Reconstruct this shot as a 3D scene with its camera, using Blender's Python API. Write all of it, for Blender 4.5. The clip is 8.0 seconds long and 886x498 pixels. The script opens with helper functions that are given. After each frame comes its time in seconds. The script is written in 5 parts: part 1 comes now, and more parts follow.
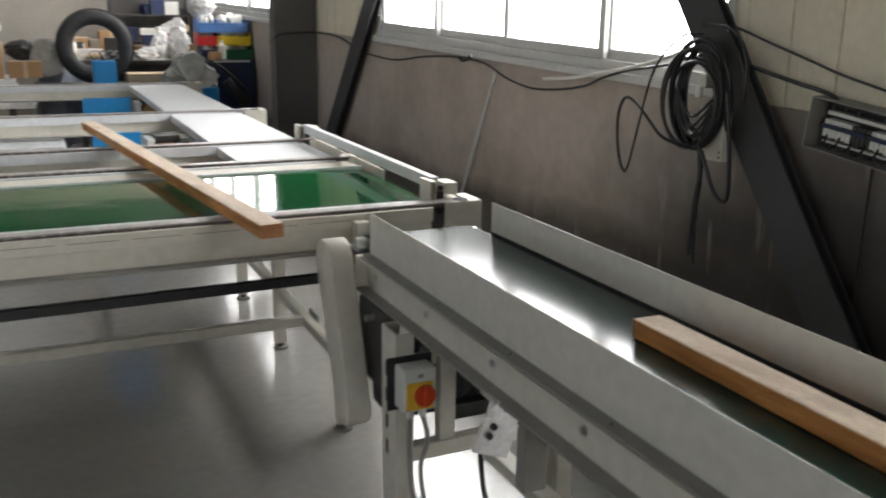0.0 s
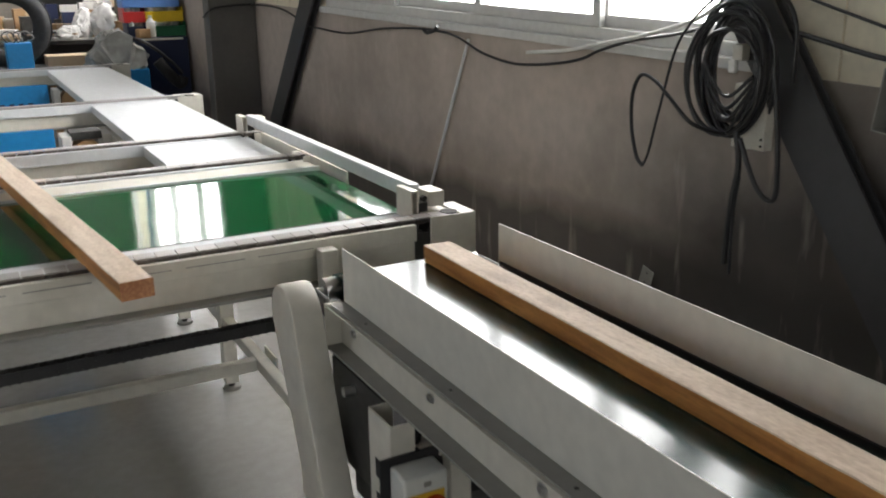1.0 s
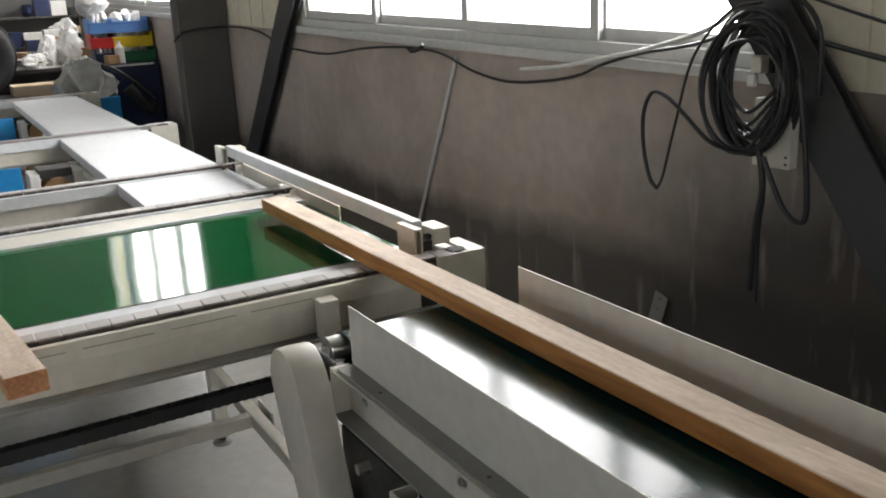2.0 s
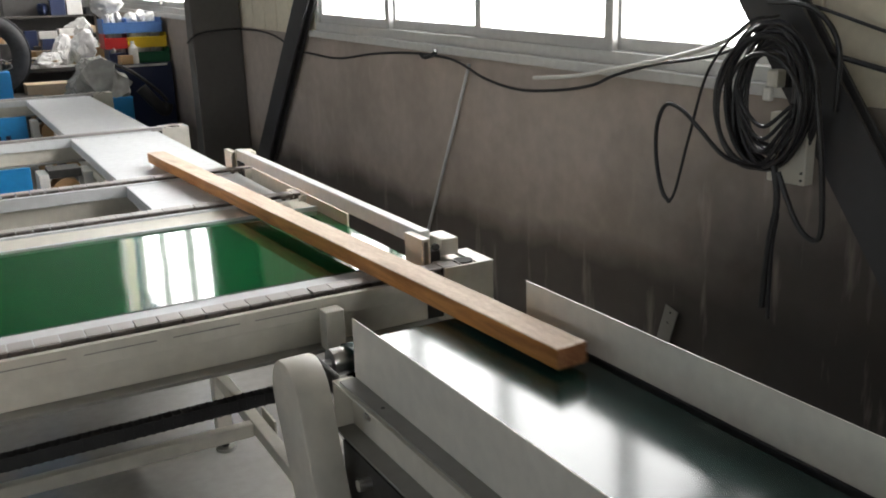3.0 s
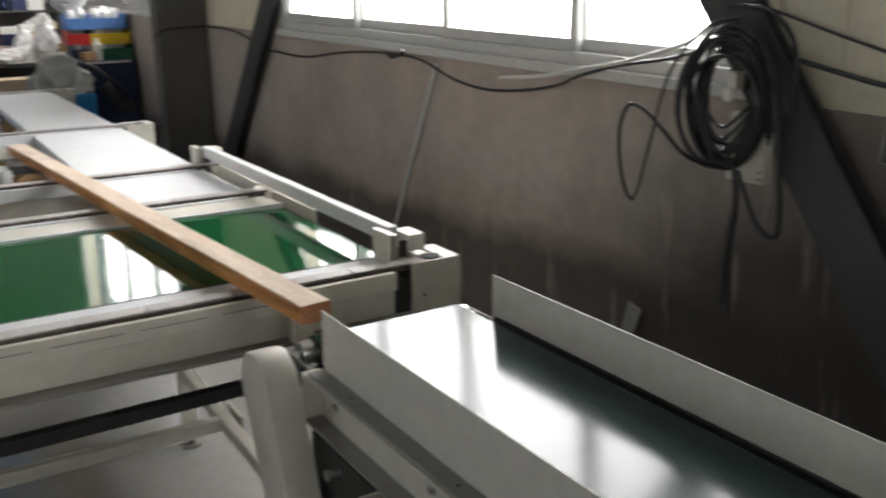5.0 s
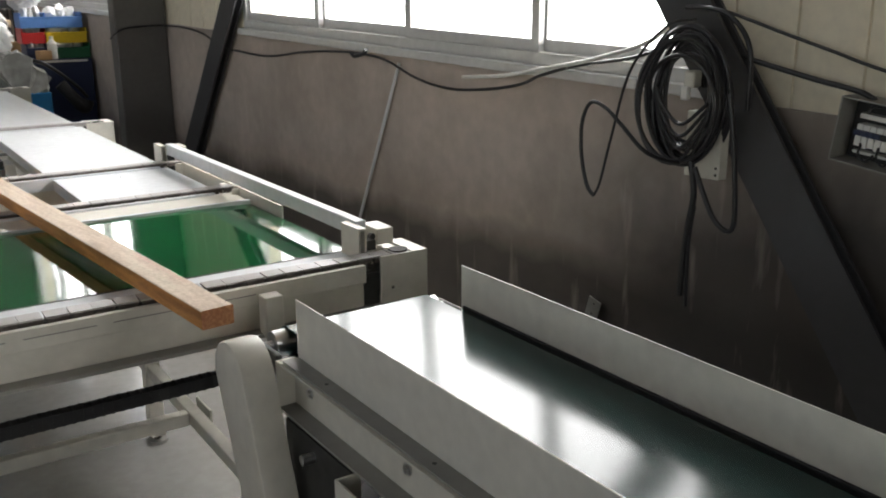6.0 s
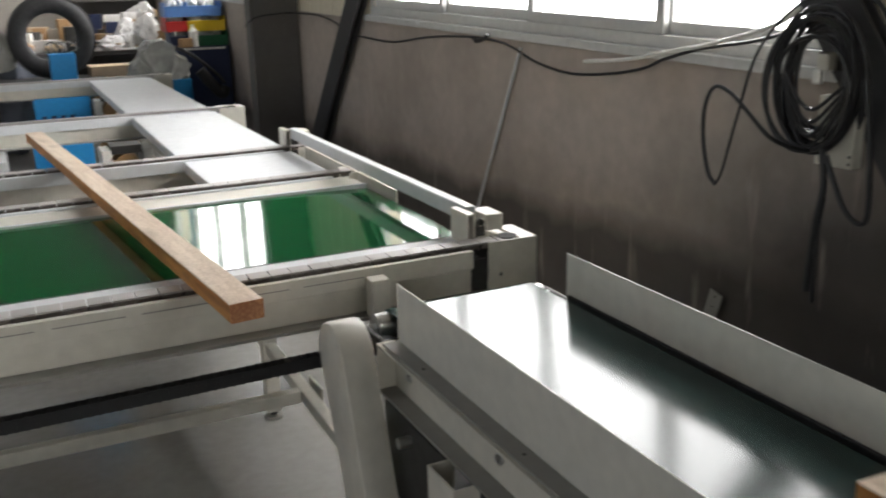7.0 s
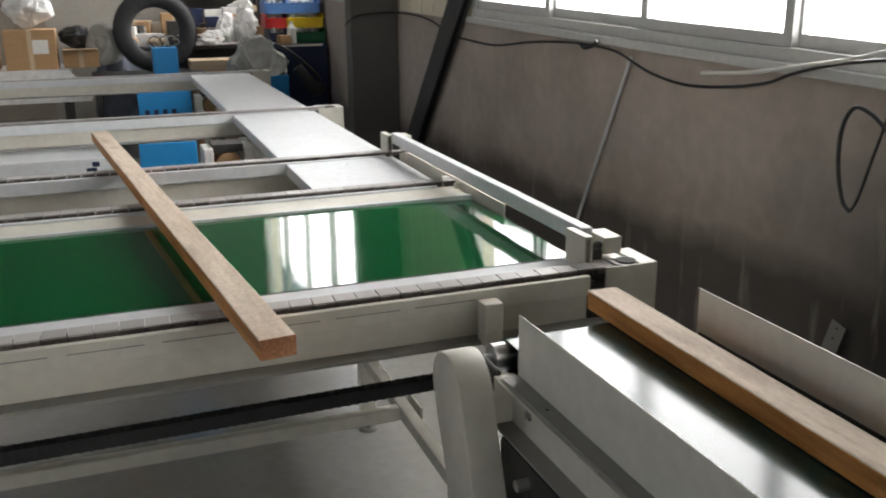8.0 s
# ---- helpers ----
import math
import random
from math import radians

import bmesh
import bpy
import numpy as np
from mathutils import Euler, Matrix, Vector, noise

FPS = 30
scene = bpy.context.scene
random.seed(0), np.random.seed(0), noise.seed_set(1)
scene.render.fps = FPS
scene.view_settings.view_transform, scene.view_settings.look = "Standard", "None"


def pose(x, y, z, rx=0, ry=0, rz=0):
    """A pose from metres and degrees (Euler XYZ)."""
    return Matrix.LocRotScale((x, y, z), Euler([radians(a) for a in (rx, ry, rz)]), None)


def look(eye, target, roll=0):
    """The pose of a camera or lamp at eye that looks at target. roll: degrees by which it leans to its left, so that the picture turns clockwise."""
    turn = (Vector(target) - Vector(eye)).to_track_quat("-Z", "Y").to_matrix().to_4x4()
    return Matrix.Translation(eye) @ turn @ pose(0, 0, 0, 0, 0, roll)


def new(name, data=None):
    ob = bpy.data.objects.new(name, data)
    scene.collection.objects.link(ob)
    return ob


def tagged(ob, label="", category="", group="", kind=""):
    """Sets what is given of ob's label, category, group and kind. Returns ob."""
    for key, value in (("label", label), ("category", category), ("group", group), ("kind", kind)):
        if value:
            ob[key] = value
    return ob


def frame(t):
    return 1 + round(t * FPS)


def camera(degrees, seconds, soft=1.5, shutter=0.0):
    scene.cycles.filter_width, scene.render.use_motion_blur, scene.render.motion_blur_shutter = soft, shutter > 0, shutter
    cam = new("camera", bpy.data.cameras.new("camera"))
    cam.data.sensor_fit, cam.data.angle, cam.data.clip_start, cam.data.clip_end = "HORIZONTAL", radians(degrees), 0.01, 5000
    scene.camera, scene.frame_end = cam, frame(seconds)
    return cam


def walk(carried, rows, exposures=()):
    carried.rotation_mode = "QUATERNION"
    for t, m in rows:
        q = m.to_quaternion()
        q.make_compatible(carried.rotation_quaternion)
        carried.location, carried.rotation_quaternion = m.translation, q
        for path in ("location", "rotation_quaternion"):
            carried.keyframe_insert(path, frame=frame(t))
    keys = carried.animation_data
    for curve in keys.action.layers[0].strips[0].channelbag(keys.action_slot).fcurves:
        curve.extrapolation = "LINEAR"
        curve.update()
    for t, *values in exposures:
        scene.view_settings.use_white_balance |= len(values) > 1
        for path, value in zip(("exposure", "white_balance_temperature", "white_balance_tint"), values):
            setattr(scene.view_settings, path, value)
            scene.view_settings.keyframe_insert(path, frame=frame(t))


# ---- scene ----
cam = camera(52.39, 8.0, soft=1.9, shutter=0.4)
# seconds, eye x y z, turn x y z
EYES = [
    (0, 0.0950, -0.0956, 1.4629, 75.217, -0.765, -24.485),
    (0.5, 0.2381, 0.2470, 1.4506, 74.608, -1.398, -28.513),
    (1, 0.2850, 0.5574, 1.4563, 73.190, 0.748, -28.149),
    (1.5, 0.2911, 0.7465, 1.4767, 73.084, 2.295, -30.159),
    (1.7, 0.3050, 0.7698, 1.4757, 73.479, 2.752, -30.343),
    (2.8, 0.3540, 0.8240, 1.4760, 74.250, 1.719, -29.300),
    (3, 0.3502, 0.8191, 1.4834, 74.116, 1.745, -29.191),
    (3.5, 0.3433, 0.8199, 1.4850, 74.195, 1.788, -28.540),
    (4, 0.3394, 0.8194, 1.4820, 74.331, 1.377, -27.875),
    (4.5, 0.3325, 0.8057, 1.4885, 74.343, 1.072, -27.455),
    (5, 0.3288, 0.7934, 1.4766, 74.168, 0.939, -31.277),
    (5.2, 0.3192, 0.7940, 1.4725, 74.061, 0.490, -35.983),
    (6.3, 0.2719, 0.7357, 1.4652, 74.338, 0.215, -33.202),
    (6.5, 0.2865, 0.7219, 1.4747, 74.192, 0.115, -32.674),
    (7, 0.3326, 0.7551, 1.4585, 73.580, 1.347, -25.731),
    (7.5, 0.3161, 0.8479, 1.4818, 73.161, 0.760, -22.697),
    (8, 0.2956, 0.8898, 1.4903, 73.461, 0.509, -20.282),
]
walk(cam, [(t, pose(*row)) for t, *row in EYES], exposures=[(0.0, 0.22), (1.0, 0.34), (1.5, 0.28), (3.0, 0.14), (5.0, 0.1), (6.5, 0.18), (7.0, 0.12), (8.0, 0.0)])

# ---- light ----
world = bpy.data.worlds.new("overcast_sky")
scene.world = world
world.use_nodes = True
wn = world.node_tree
sky = wn.nodes.new("ShaderNodeTexSky")
sky.sky_type, sky.sun_disc = "NISHITA", False
sky.sun_elevation, sky.sun_rotation = radians(62), radians(90)
wn.links.new(sky.outputs[0], wn.nodes["Background"].inputs[0])
wn.nodes["Background"].inputs[1].default_value = 0.12
sun = new("sun", bpy.data.lights.new("sun", "SUN"))
sun.data.energy, sun.data.angle, sun.data.color = 1.5, radians(14), (1, 0.97, 0.92)
sun.matrix_world = look((20, 4, 37.6), (0, 4, 0))

# The side wall stands at a small angle to the machine: local y runs along it, -x points into the hall.
WALL = Matrix.Translation((2.521, 3.471, 0)) @ Matrix.Rotation(radians(3.2), 4, "Z")
SLOPE = 0.031


def fill_light(m, wide, high, watts, color=(1.0, 0.97, 0.925)):
    """An added area lamp that fills the hall from an unseen opening."""
    lamp = new("window_daylight", bpy.data.lights.new("window_daylight", "AREA"))
    lamp.data.shape, lamp.data.size, lamp.data.size_y = "RECTANGLE", wide, high
    lamp.data.energy, lamp.data.color = watts, color
    lamp.matrix_world = m
    return lamp


FACE_EAST = Matrix.Rotation(radians(-90), 4, "Y") @ Matrix.Rotation(radians(90), 4, "Z")
# added fill from the left, through unseen windows
for ly in (-3.0, 3.0, 9.0):
    fill_light(Matrix.Translation((-9.35, ly, 2.6)) @ FACE_EAST, 4.0, 2.4, 28)
# added fill from behind the camera, through an unseen gate
fill_light(Matrix.Translation((-3.0, -9.3, 1.75)) @ Matrix.Rotation(radians(90), 4, "X"), 4.0, 3.4, 85)
# added fill from above, through an unseen skylight strip in the roof
fill_light(Matrix.Translation((-3.5, 6.5, 6.3)), 1.2, 8.0, 60)


# ---- materials ----
def material(name, color, rough=0.5, metal=0.0, grain=0.06, scale=30.0, stain=0.0, stain_color=None, stain_scale=2.0,
             bump=0.05, spec=0.5, stretch=(1, 1, 1), per_object=0.0, coat=0.0, emit=None, bump_distance=0.002):
    """A painted, moulded or rolled surface: grain and stains at two scales, fine relief, uneven gloss."""
    m = bpy.data.materials.new(name)
    m.use_nodes = True
    nt = m.node_tree
    bsdf = nt.nodes["Principled BSDF"]
    co = nt.nodes.new("ShaderNodeTexCoord")
    mp = nt.nodes.new("ShaderNodeMapping")
    mp.inputs["Scale"].default_value = stretch
    nt.links.new(co.outputs["Object"], mp.inputs[0])
    fine = nt.nodes.new("ShaderNodeTexNoise")
    fine.inputs["Scale"].default_value, fine.inputs["Detail"].default_value = scale, 6
    nt.links.new(mp.outputs[0], fine.inputs["Vector"])
    big = nt.nodes.new("ShaderNodeTexNoise")
    big.inputs["Scale"].default_value, big.inputs["Detail"].default_value, big.inputs["Roughness"].default_value = stain_scale, 5, 0.6
    nt.links.new(mp.outputs[0], big.inputs["Vector"])
    ramp = nt.nodes.new("ShaderNodeMapRange")
    ramp.inputs[1].default_value, ramp.inputs[2].default_value = 0.3, 0.7
    ramp.inputs[3].default_value, ramp.inputs[4].default_value = 1 - grain, 1 + grain
    nt.links.new(fine.outputs[0], ramp.inputs[0])
    mul = nt.nodes.new("ShaderNodeVectorMath")
    mul.operation = "SCALE"
    mul.inputs[0].default_value = color
    nt.links.new(ramp.outputs[0], mul.inputs["Scale"])
    out = mul.outputs[0]
    if stain:
        sr = nt.nodes.new("ShaderNodeMapRange")
        sr.inputs[1].default_value, sr.inputs[2].default_value = 0.42, 0.72
        sr.inputs[3].default_value, sr.inputs[4].default_value = 0, stain
        nt.links.new(big.outputs[0], sr.inputs[0])
        mix = nt.nodes.new("ShaderNodeMix")
        mix.data_type = "RGBA"
        nt.links.new(sr.outputs[0], mix.inputs[0])
        nt.links.new(out, mix.inputs[6])
        mix.inputs[7].default_value = (*(stain_color or [c * 0.5 for c in color]), 1)
        out = mix.outputs[2]
    if per_object:
        info = nt.nodes.new("ShaderNodeObjectInfo")
        pr = nt.nodes.new("ShaderNodeMapRange")
        pr.inputs[3].default_value, pr.inputs[4].default_value = 1 - per_object, 1 + per_object
        nt.links.new(info.outputs["Random"], pr.inputs[0])
        m2 = nt.nodes.new("ShaderNodeVectorMath")
        m2.operation = "SCALE"
        nt.links.new(out, m2.inputs[0])
        nt.links.new(pr.outputs[0], m2.inputs["Scale"])
        out = m2.outputs[0]
    nt.links.new(out, bsdf.inputs["Base Color"])
    rr = nt.nodes.new("ShaderNodeMapRange")
    rr.inputs[1].default_value, rr.inputs[2].default_value = 0.3, 0.7
    rr.inputs[3].default_value, rr.inputs[4].default_value = rough * 0.85, min(1, rough * 1.18)
    nt.links.new(big.outputs[0], rr.inputs[0])
    nt.links.new(rr.outputs[0], bsdf.inputs["Roughness"])
    bsdf.inputs["Metallic"].default_value = metal
    bsdf.inputs["Specular IOR Level"].default_value = spec
    bsdf.inputs["Coat Weight"].default_value = coat
    if bump:
        bp = nt.nodes.new("ShaderNodeBump")
        bp.inputs["Strength"].default_value, bp.inputs["Distance"].default_value = bump, bump_distance
        nt.links.new(fine.outputs[0], bp.inputs["Height"])
        nt.links.new(bp.outputs[0], bsdf.inputs["Normal"])
    return m


PAINT = material("cream_machine_paint", (0.66, 0.635, 0.56), 0.42, stain=0.22, stain_color=(0.42, 0.38, 0.31), stain_scale=3.0)
SHEET = material("pale_grey_sheet_paint", (0.65, 0.635, 0.575), 0.38, stain=0.15, stain_color=(0.45, 0.43, 0.38), stain_scale=2.5)
PANEL = material("white_panel_paint", (0.67, 0.69, 0.70), 0.5, stain=0.1, stain_color=(0.6, 0.6, 0.58))
GREYSTRIP = material("grey_paint_and_flange_shade", (0.27, 0.262, 0.24), 0.45, stain=0.3, stain_color=(0.2, 0.19, 0.17), stain_scale=6)
STEEL = material("bright_steel", (0.62, 0.62, 0.62), 0.28, metal=1.0, grain=0.1, scale=60)
DARKSTEEL = material("dark_oiled_steel", (0.06, 0.058, 0.055), 0.5, metal=0.6, grain=0.2)
BLACK = material("black_rubber", (0.018, 0.018, 0.019), 0.6, grain=0.2)
CABLE = material("black_cable_sheath", (0.022, 0.022, 0.024), 0.35, grain=0.1)
COLUMN = material("dark_steel_column_paint", (0.115, 0.108, 0.102), 0.5, stain=0.4, stain_color=(0.055, 0.052, 0.05), stain_scale=1.5)
BRACE = material("black_brace_paint", (0.05, 0.05, 0.054), 0.5, stain=0.4, stain_color=(0.045, 0.042, 0.04), stain_scale=1.5)
LINK = material("grey_acetal_link", (0.44, 0.42, 0.405), 0.42, grain=0.12, stain=0.4, stain_color=(0.22, 0.2, 0.185), stain_scale=14, per_object=0.14)
CREAM = material("cream_wall_panel", (0.80, 0.735, 0.585), 0.5, stain=0.25, stain_color=(0.58, 0.50, 0.37), stain_scale=1.3)
ALU = material("aluminium_window_frame", (0.60, 0.60, 0.58), 0.4, stain=0.2, stain_color=(0.45, 0.43, 0.4))
WHITE = material("white_plastic", (0.74, 0.73, 0.69), 0.4)
CARD = material("brown_cardboard", (0.42, 0.26, 0.13), 0.8, stain=0.2, stain_color=(0.3, 0.18, 0.09))
CARD_IN = material("pale_cardboard_inside", (0.55, 0.42, 0.28), 0.8)
BLUE = material("bright_blue_paint", (0.015, 0.23, 0.54), 0.4)
NAVY = material("navy_blue_steel", (0.012, 0.022, 0.07), 0.45, stain=0.2, stain_color=(0.03, 0.04, 0.08))
SKYBLUE = material("sky_blue_plastic", (0.12, 0.27, 0.62), 0.4)
RED = material("red_plastic", (0.55, 0.03, 0.03), 0.4)
YELLOW = material("yellow_plastic", (0.75, 0.52, 0.02), 0.4)
GREENP = material("green_plastic", (0.01, 0.12, 0.05), 0.4)
BAG = material("grey_plastic_sheet", (0.36, 0.36, 0.34), 0.25, grain=0.2, scale=12, bump=0.2, bump_distance=0.02)
BAGW = material("white_plastic_bag", (0.72, 0.71, 0.69), 0.4, grain=0.15, scale=14, bump=0.25, bump_distance=0.015)
TYRE = material("tyre_rubber", (0.04, 0.04, 0.041), 0.75, grain=0.2)
ORANGE = material("red_orange_knob", (0.62, 0.06, 0.01), 0.35)
SWITCH_Y = material("yellow_switch_plate", (0.80, 0.50, 0.04), 0.35)
SWITCH_W = material("grey_white_switch_box", (0.66, 0.67, 0.64), 0.4)
BENCH = material("dark_workbench_top", (0.06, 0.055, 0.05), 0.6, stain=0.4, stain_color=(0.14, 0.12, 0.1), stain_scale=4)
PLASTER = material("beige_plaster", (0.27, 0.235, 0.19), 0.8, stain=0.4, stain_color=(0.2, 0.172, 0.14), stain_scale=1.2)
BOARDP = material("grey_beige_board", (0.31, 0.285, 0.25), 0.7, stain=0.4, stain_color=(0.22, 0.2, 0.175), stain_scale=1.5)
SHEETBLUE = material("slate_plastic_sheet", (0.11, 0.125, 0.16), 0.4, grain=0.2, scale=12, bump=0.2, bump_distance=0.02)
MATTDARK = material("matt_dark_brown", (0.034, 0.031, 0.028), 0.8, stain=0.4, stain_color=(0.03, 0.028, 0.025), stain_scale=0.8)
CHAINSIDE = material("oily_chain_steel", (0.15, 0.125, 0.11), 0.45, metal=0.5, grain=0.35, scale=90, per_object=0.3)
ROOF = material("pale_roof_sheet", (0.22, 0.22, 0.21), 0.6)


def green_belt():
    m = material("glossy_green_belt", (0.004, 0.08, 0.024), 0.06, grain=0.05, scale=9, stain=0.25, stain_color=(0.006, 0.10, 0.036), stain_scale=3, bump=0)
    nt = m.node_tree
    wave = nt.nodes.new("ShaderNodeTexNoise")
    wave.inputs["Scale"].default_value, wave.inputs["Detail"].default_value = 6.5, 1.5
    co = nt.nodes.new("ShaderNodeTexCoord")
    nt.links.new(co.outputs["Object"], wave.inputs["Vector"])
    bp = nt.nodes.new("ShaderNodeBump")
    bp.inputs["Strength"].default_value, bp.inputs["Distance"].default_value = 0.12, 0.005
    nt.links.new(wave.outputs[0], bp.inputs["Height"])
    nt.links.new(bp.outputs[0], nt.nodes["Principled BSDF"].inputs["Normal"])
    nt.nodes["Principled BSDF"].inputs["Specular IOR Level"].default_value = 0.5
    nt.nodes["Principled BSDF"].inputs["Coat Weight"].default_value = 0.1
    nt.nodes["Principled BSDF"].inputs["Coat Roughness"].default_value = 0.04
    return m


def dark_belt():
    m = material("dark_green_belt", (0.006, 0.034, 0.031), 0.15, grain=0.1, scale=40, stain=0.3, stain_color=(0.012, 0.055, 0.047), stain_scale=2.5, bump=0)
    nt = m.node_tree
    co = nt.nodes.new("ShaderNodeTexCoord")
    mp = nt.nodes.new("ShaderNodeMapping")
    mp.inputs["Scale"].default_value = (1, 0.45, 1)
    wave = nt.nodes.new("ShaderNodeTexNoise")
    wave.inputs["Scale"].default_value, wave.inputs["Detail"].default_value = 4, 0.5
    nt.links.new(co.outputs["Object"], mp.inputs[0])
    nt.links.new(mp.outputs[0], wave.inputs["Vector"])
    bp = nt.nodes.new("ShaderNodeBump")
    bp.inputs["Strength"].default_value, bp.inputs["Distance"].default_value = 0.16, 0.008
    nt.links.new(wave.outputs[0], bp.inputs["Height"])
    nt.links.new(bp.outputs[0], nt.nodes["Principled BSDF"].inputs["Normal"])
    nt.nodes["Principled BSDF"].inputs["Specular IOR Level"].default_value = 0.3
    return m


def wood(name, light, dark, knots=0.0, fuzz=0.3, rough=0.65):
    """Sawn wood: long grain, blotches, a fuzzy saw-torn nap and a few knots."""
    m = bpy.data.materials.new(name)
    m.use_nodes = True
    nt = m.node_tree
    bsdf = nt.nodes["Principled BSDF"]
    co = nt.nodes.new("ShaderNodeTexCoord")

    def layer(stretch, scale, detail, twist=0.0):
        mp = nt.nodes.new("ShaderNodeMapping")
        mp.inputs["Scale"].default_value = stretch
        nt.links.new(co.outputs["Object"], mp.inputs[0])
        n = nt.nodes.new("ShaderNodeTexNoise")
        n.inputs["Scale"].default_value, n.inputs["Detail"].default_value, n.inputs["Distortion"].default_value = scale, detail, twist
        nt.links.new(mp.outputs[0], n.inputs["Vector"])
        return n.outputs[0]

    def fma(x, k, add=None):
        n = nt.nodes.new("ShaderNodeMath")
        n.operation = "MULTIPLY_ADD"
        n.inputs[1].default_value = k
        nt.links.new(x, n.inputs[0])
        n.inputs[2].default_value = 0.0
        if add is not None:
            nt.links.new(add, n.inputs[2])
        return n.outputs[0]
    grain = layer((12, 1.0, 12), 2.6, 6, 1.6)
    blot = layer((1, 0.5, 1), 9, 4)
    nap = layer((1, 0.65, 1), 150, 3)
    total = fma(grain, 0.72 - fuzz, fma(blot, 0.28, fma(nap, fuzz)))
    ramp = nt.nodes.new("ShaderNodeValToRGB")
    ramp.color_ramp.elements[0].position, ramp.color_ramp.elements[1].position = 0.40, 0.60
    ramp.color_ramp.elements[0].color, ramp.color_ramp.elements[1].color = (*dark, 1), (*light, 1)
    nt.links.new(total, ramp.inputs[0])
    col = ramp.outputs[0]
    if knots:
        mp = nt.nodes.new("ShaderNodeMapping")
        mp.inputs["Scale"].default_value = (9, 3.2, 9)
        nt.links.new(co.outputs["Object"], mp.inputs[0])
        vo = nt.nodes.new("ShaderNodeTexVoronoi")
        vo.inputs["Scale"].default_value = 1.0
        nt.links.new(mp.outputs[0], vo.inputs["Vector"])
        mr = nt.nodes.new("ShaderNodeMapRange")
        mr.inputs[1].default_value, mr.inputs[2].default_value = 0.22, 0.06
        mr.inputs[3].default_value, mr.inputs[4].default_value = 0.0, knots
        nt.links.new(vo.outputs["Distance"], mr.inputs[0])
        mix = nt.nodes.new("ShaderNodeMix")
        mix.data_type = "RGBA"
        nt.links.new(mr.outputs[0], mix.inputs[0])
        nt.links.new(col, mix.inputs[6])
        mix.inputs[7].default_value = (dark[0] * 0.45, dark[1] * 0.38, dark[2] * 0.35, 1)
        col = mix.outputs[2]
    nt.links.new(col, bsdf.inputs["Base Color"])
    bsdf.inputs["Roughness"].default_value = rough
    bp = nt.nodes.new("ShaderNodeBump")
    bp.inputs["Strength"].default_value, bp.inputs["Distance"].default_value = 0.35, 0.002
    nt.links.new(total, bp.inputs["Height"])
    nt.links.new(bp.outputs[0], bsdf.inputs["Normal"])
    return m


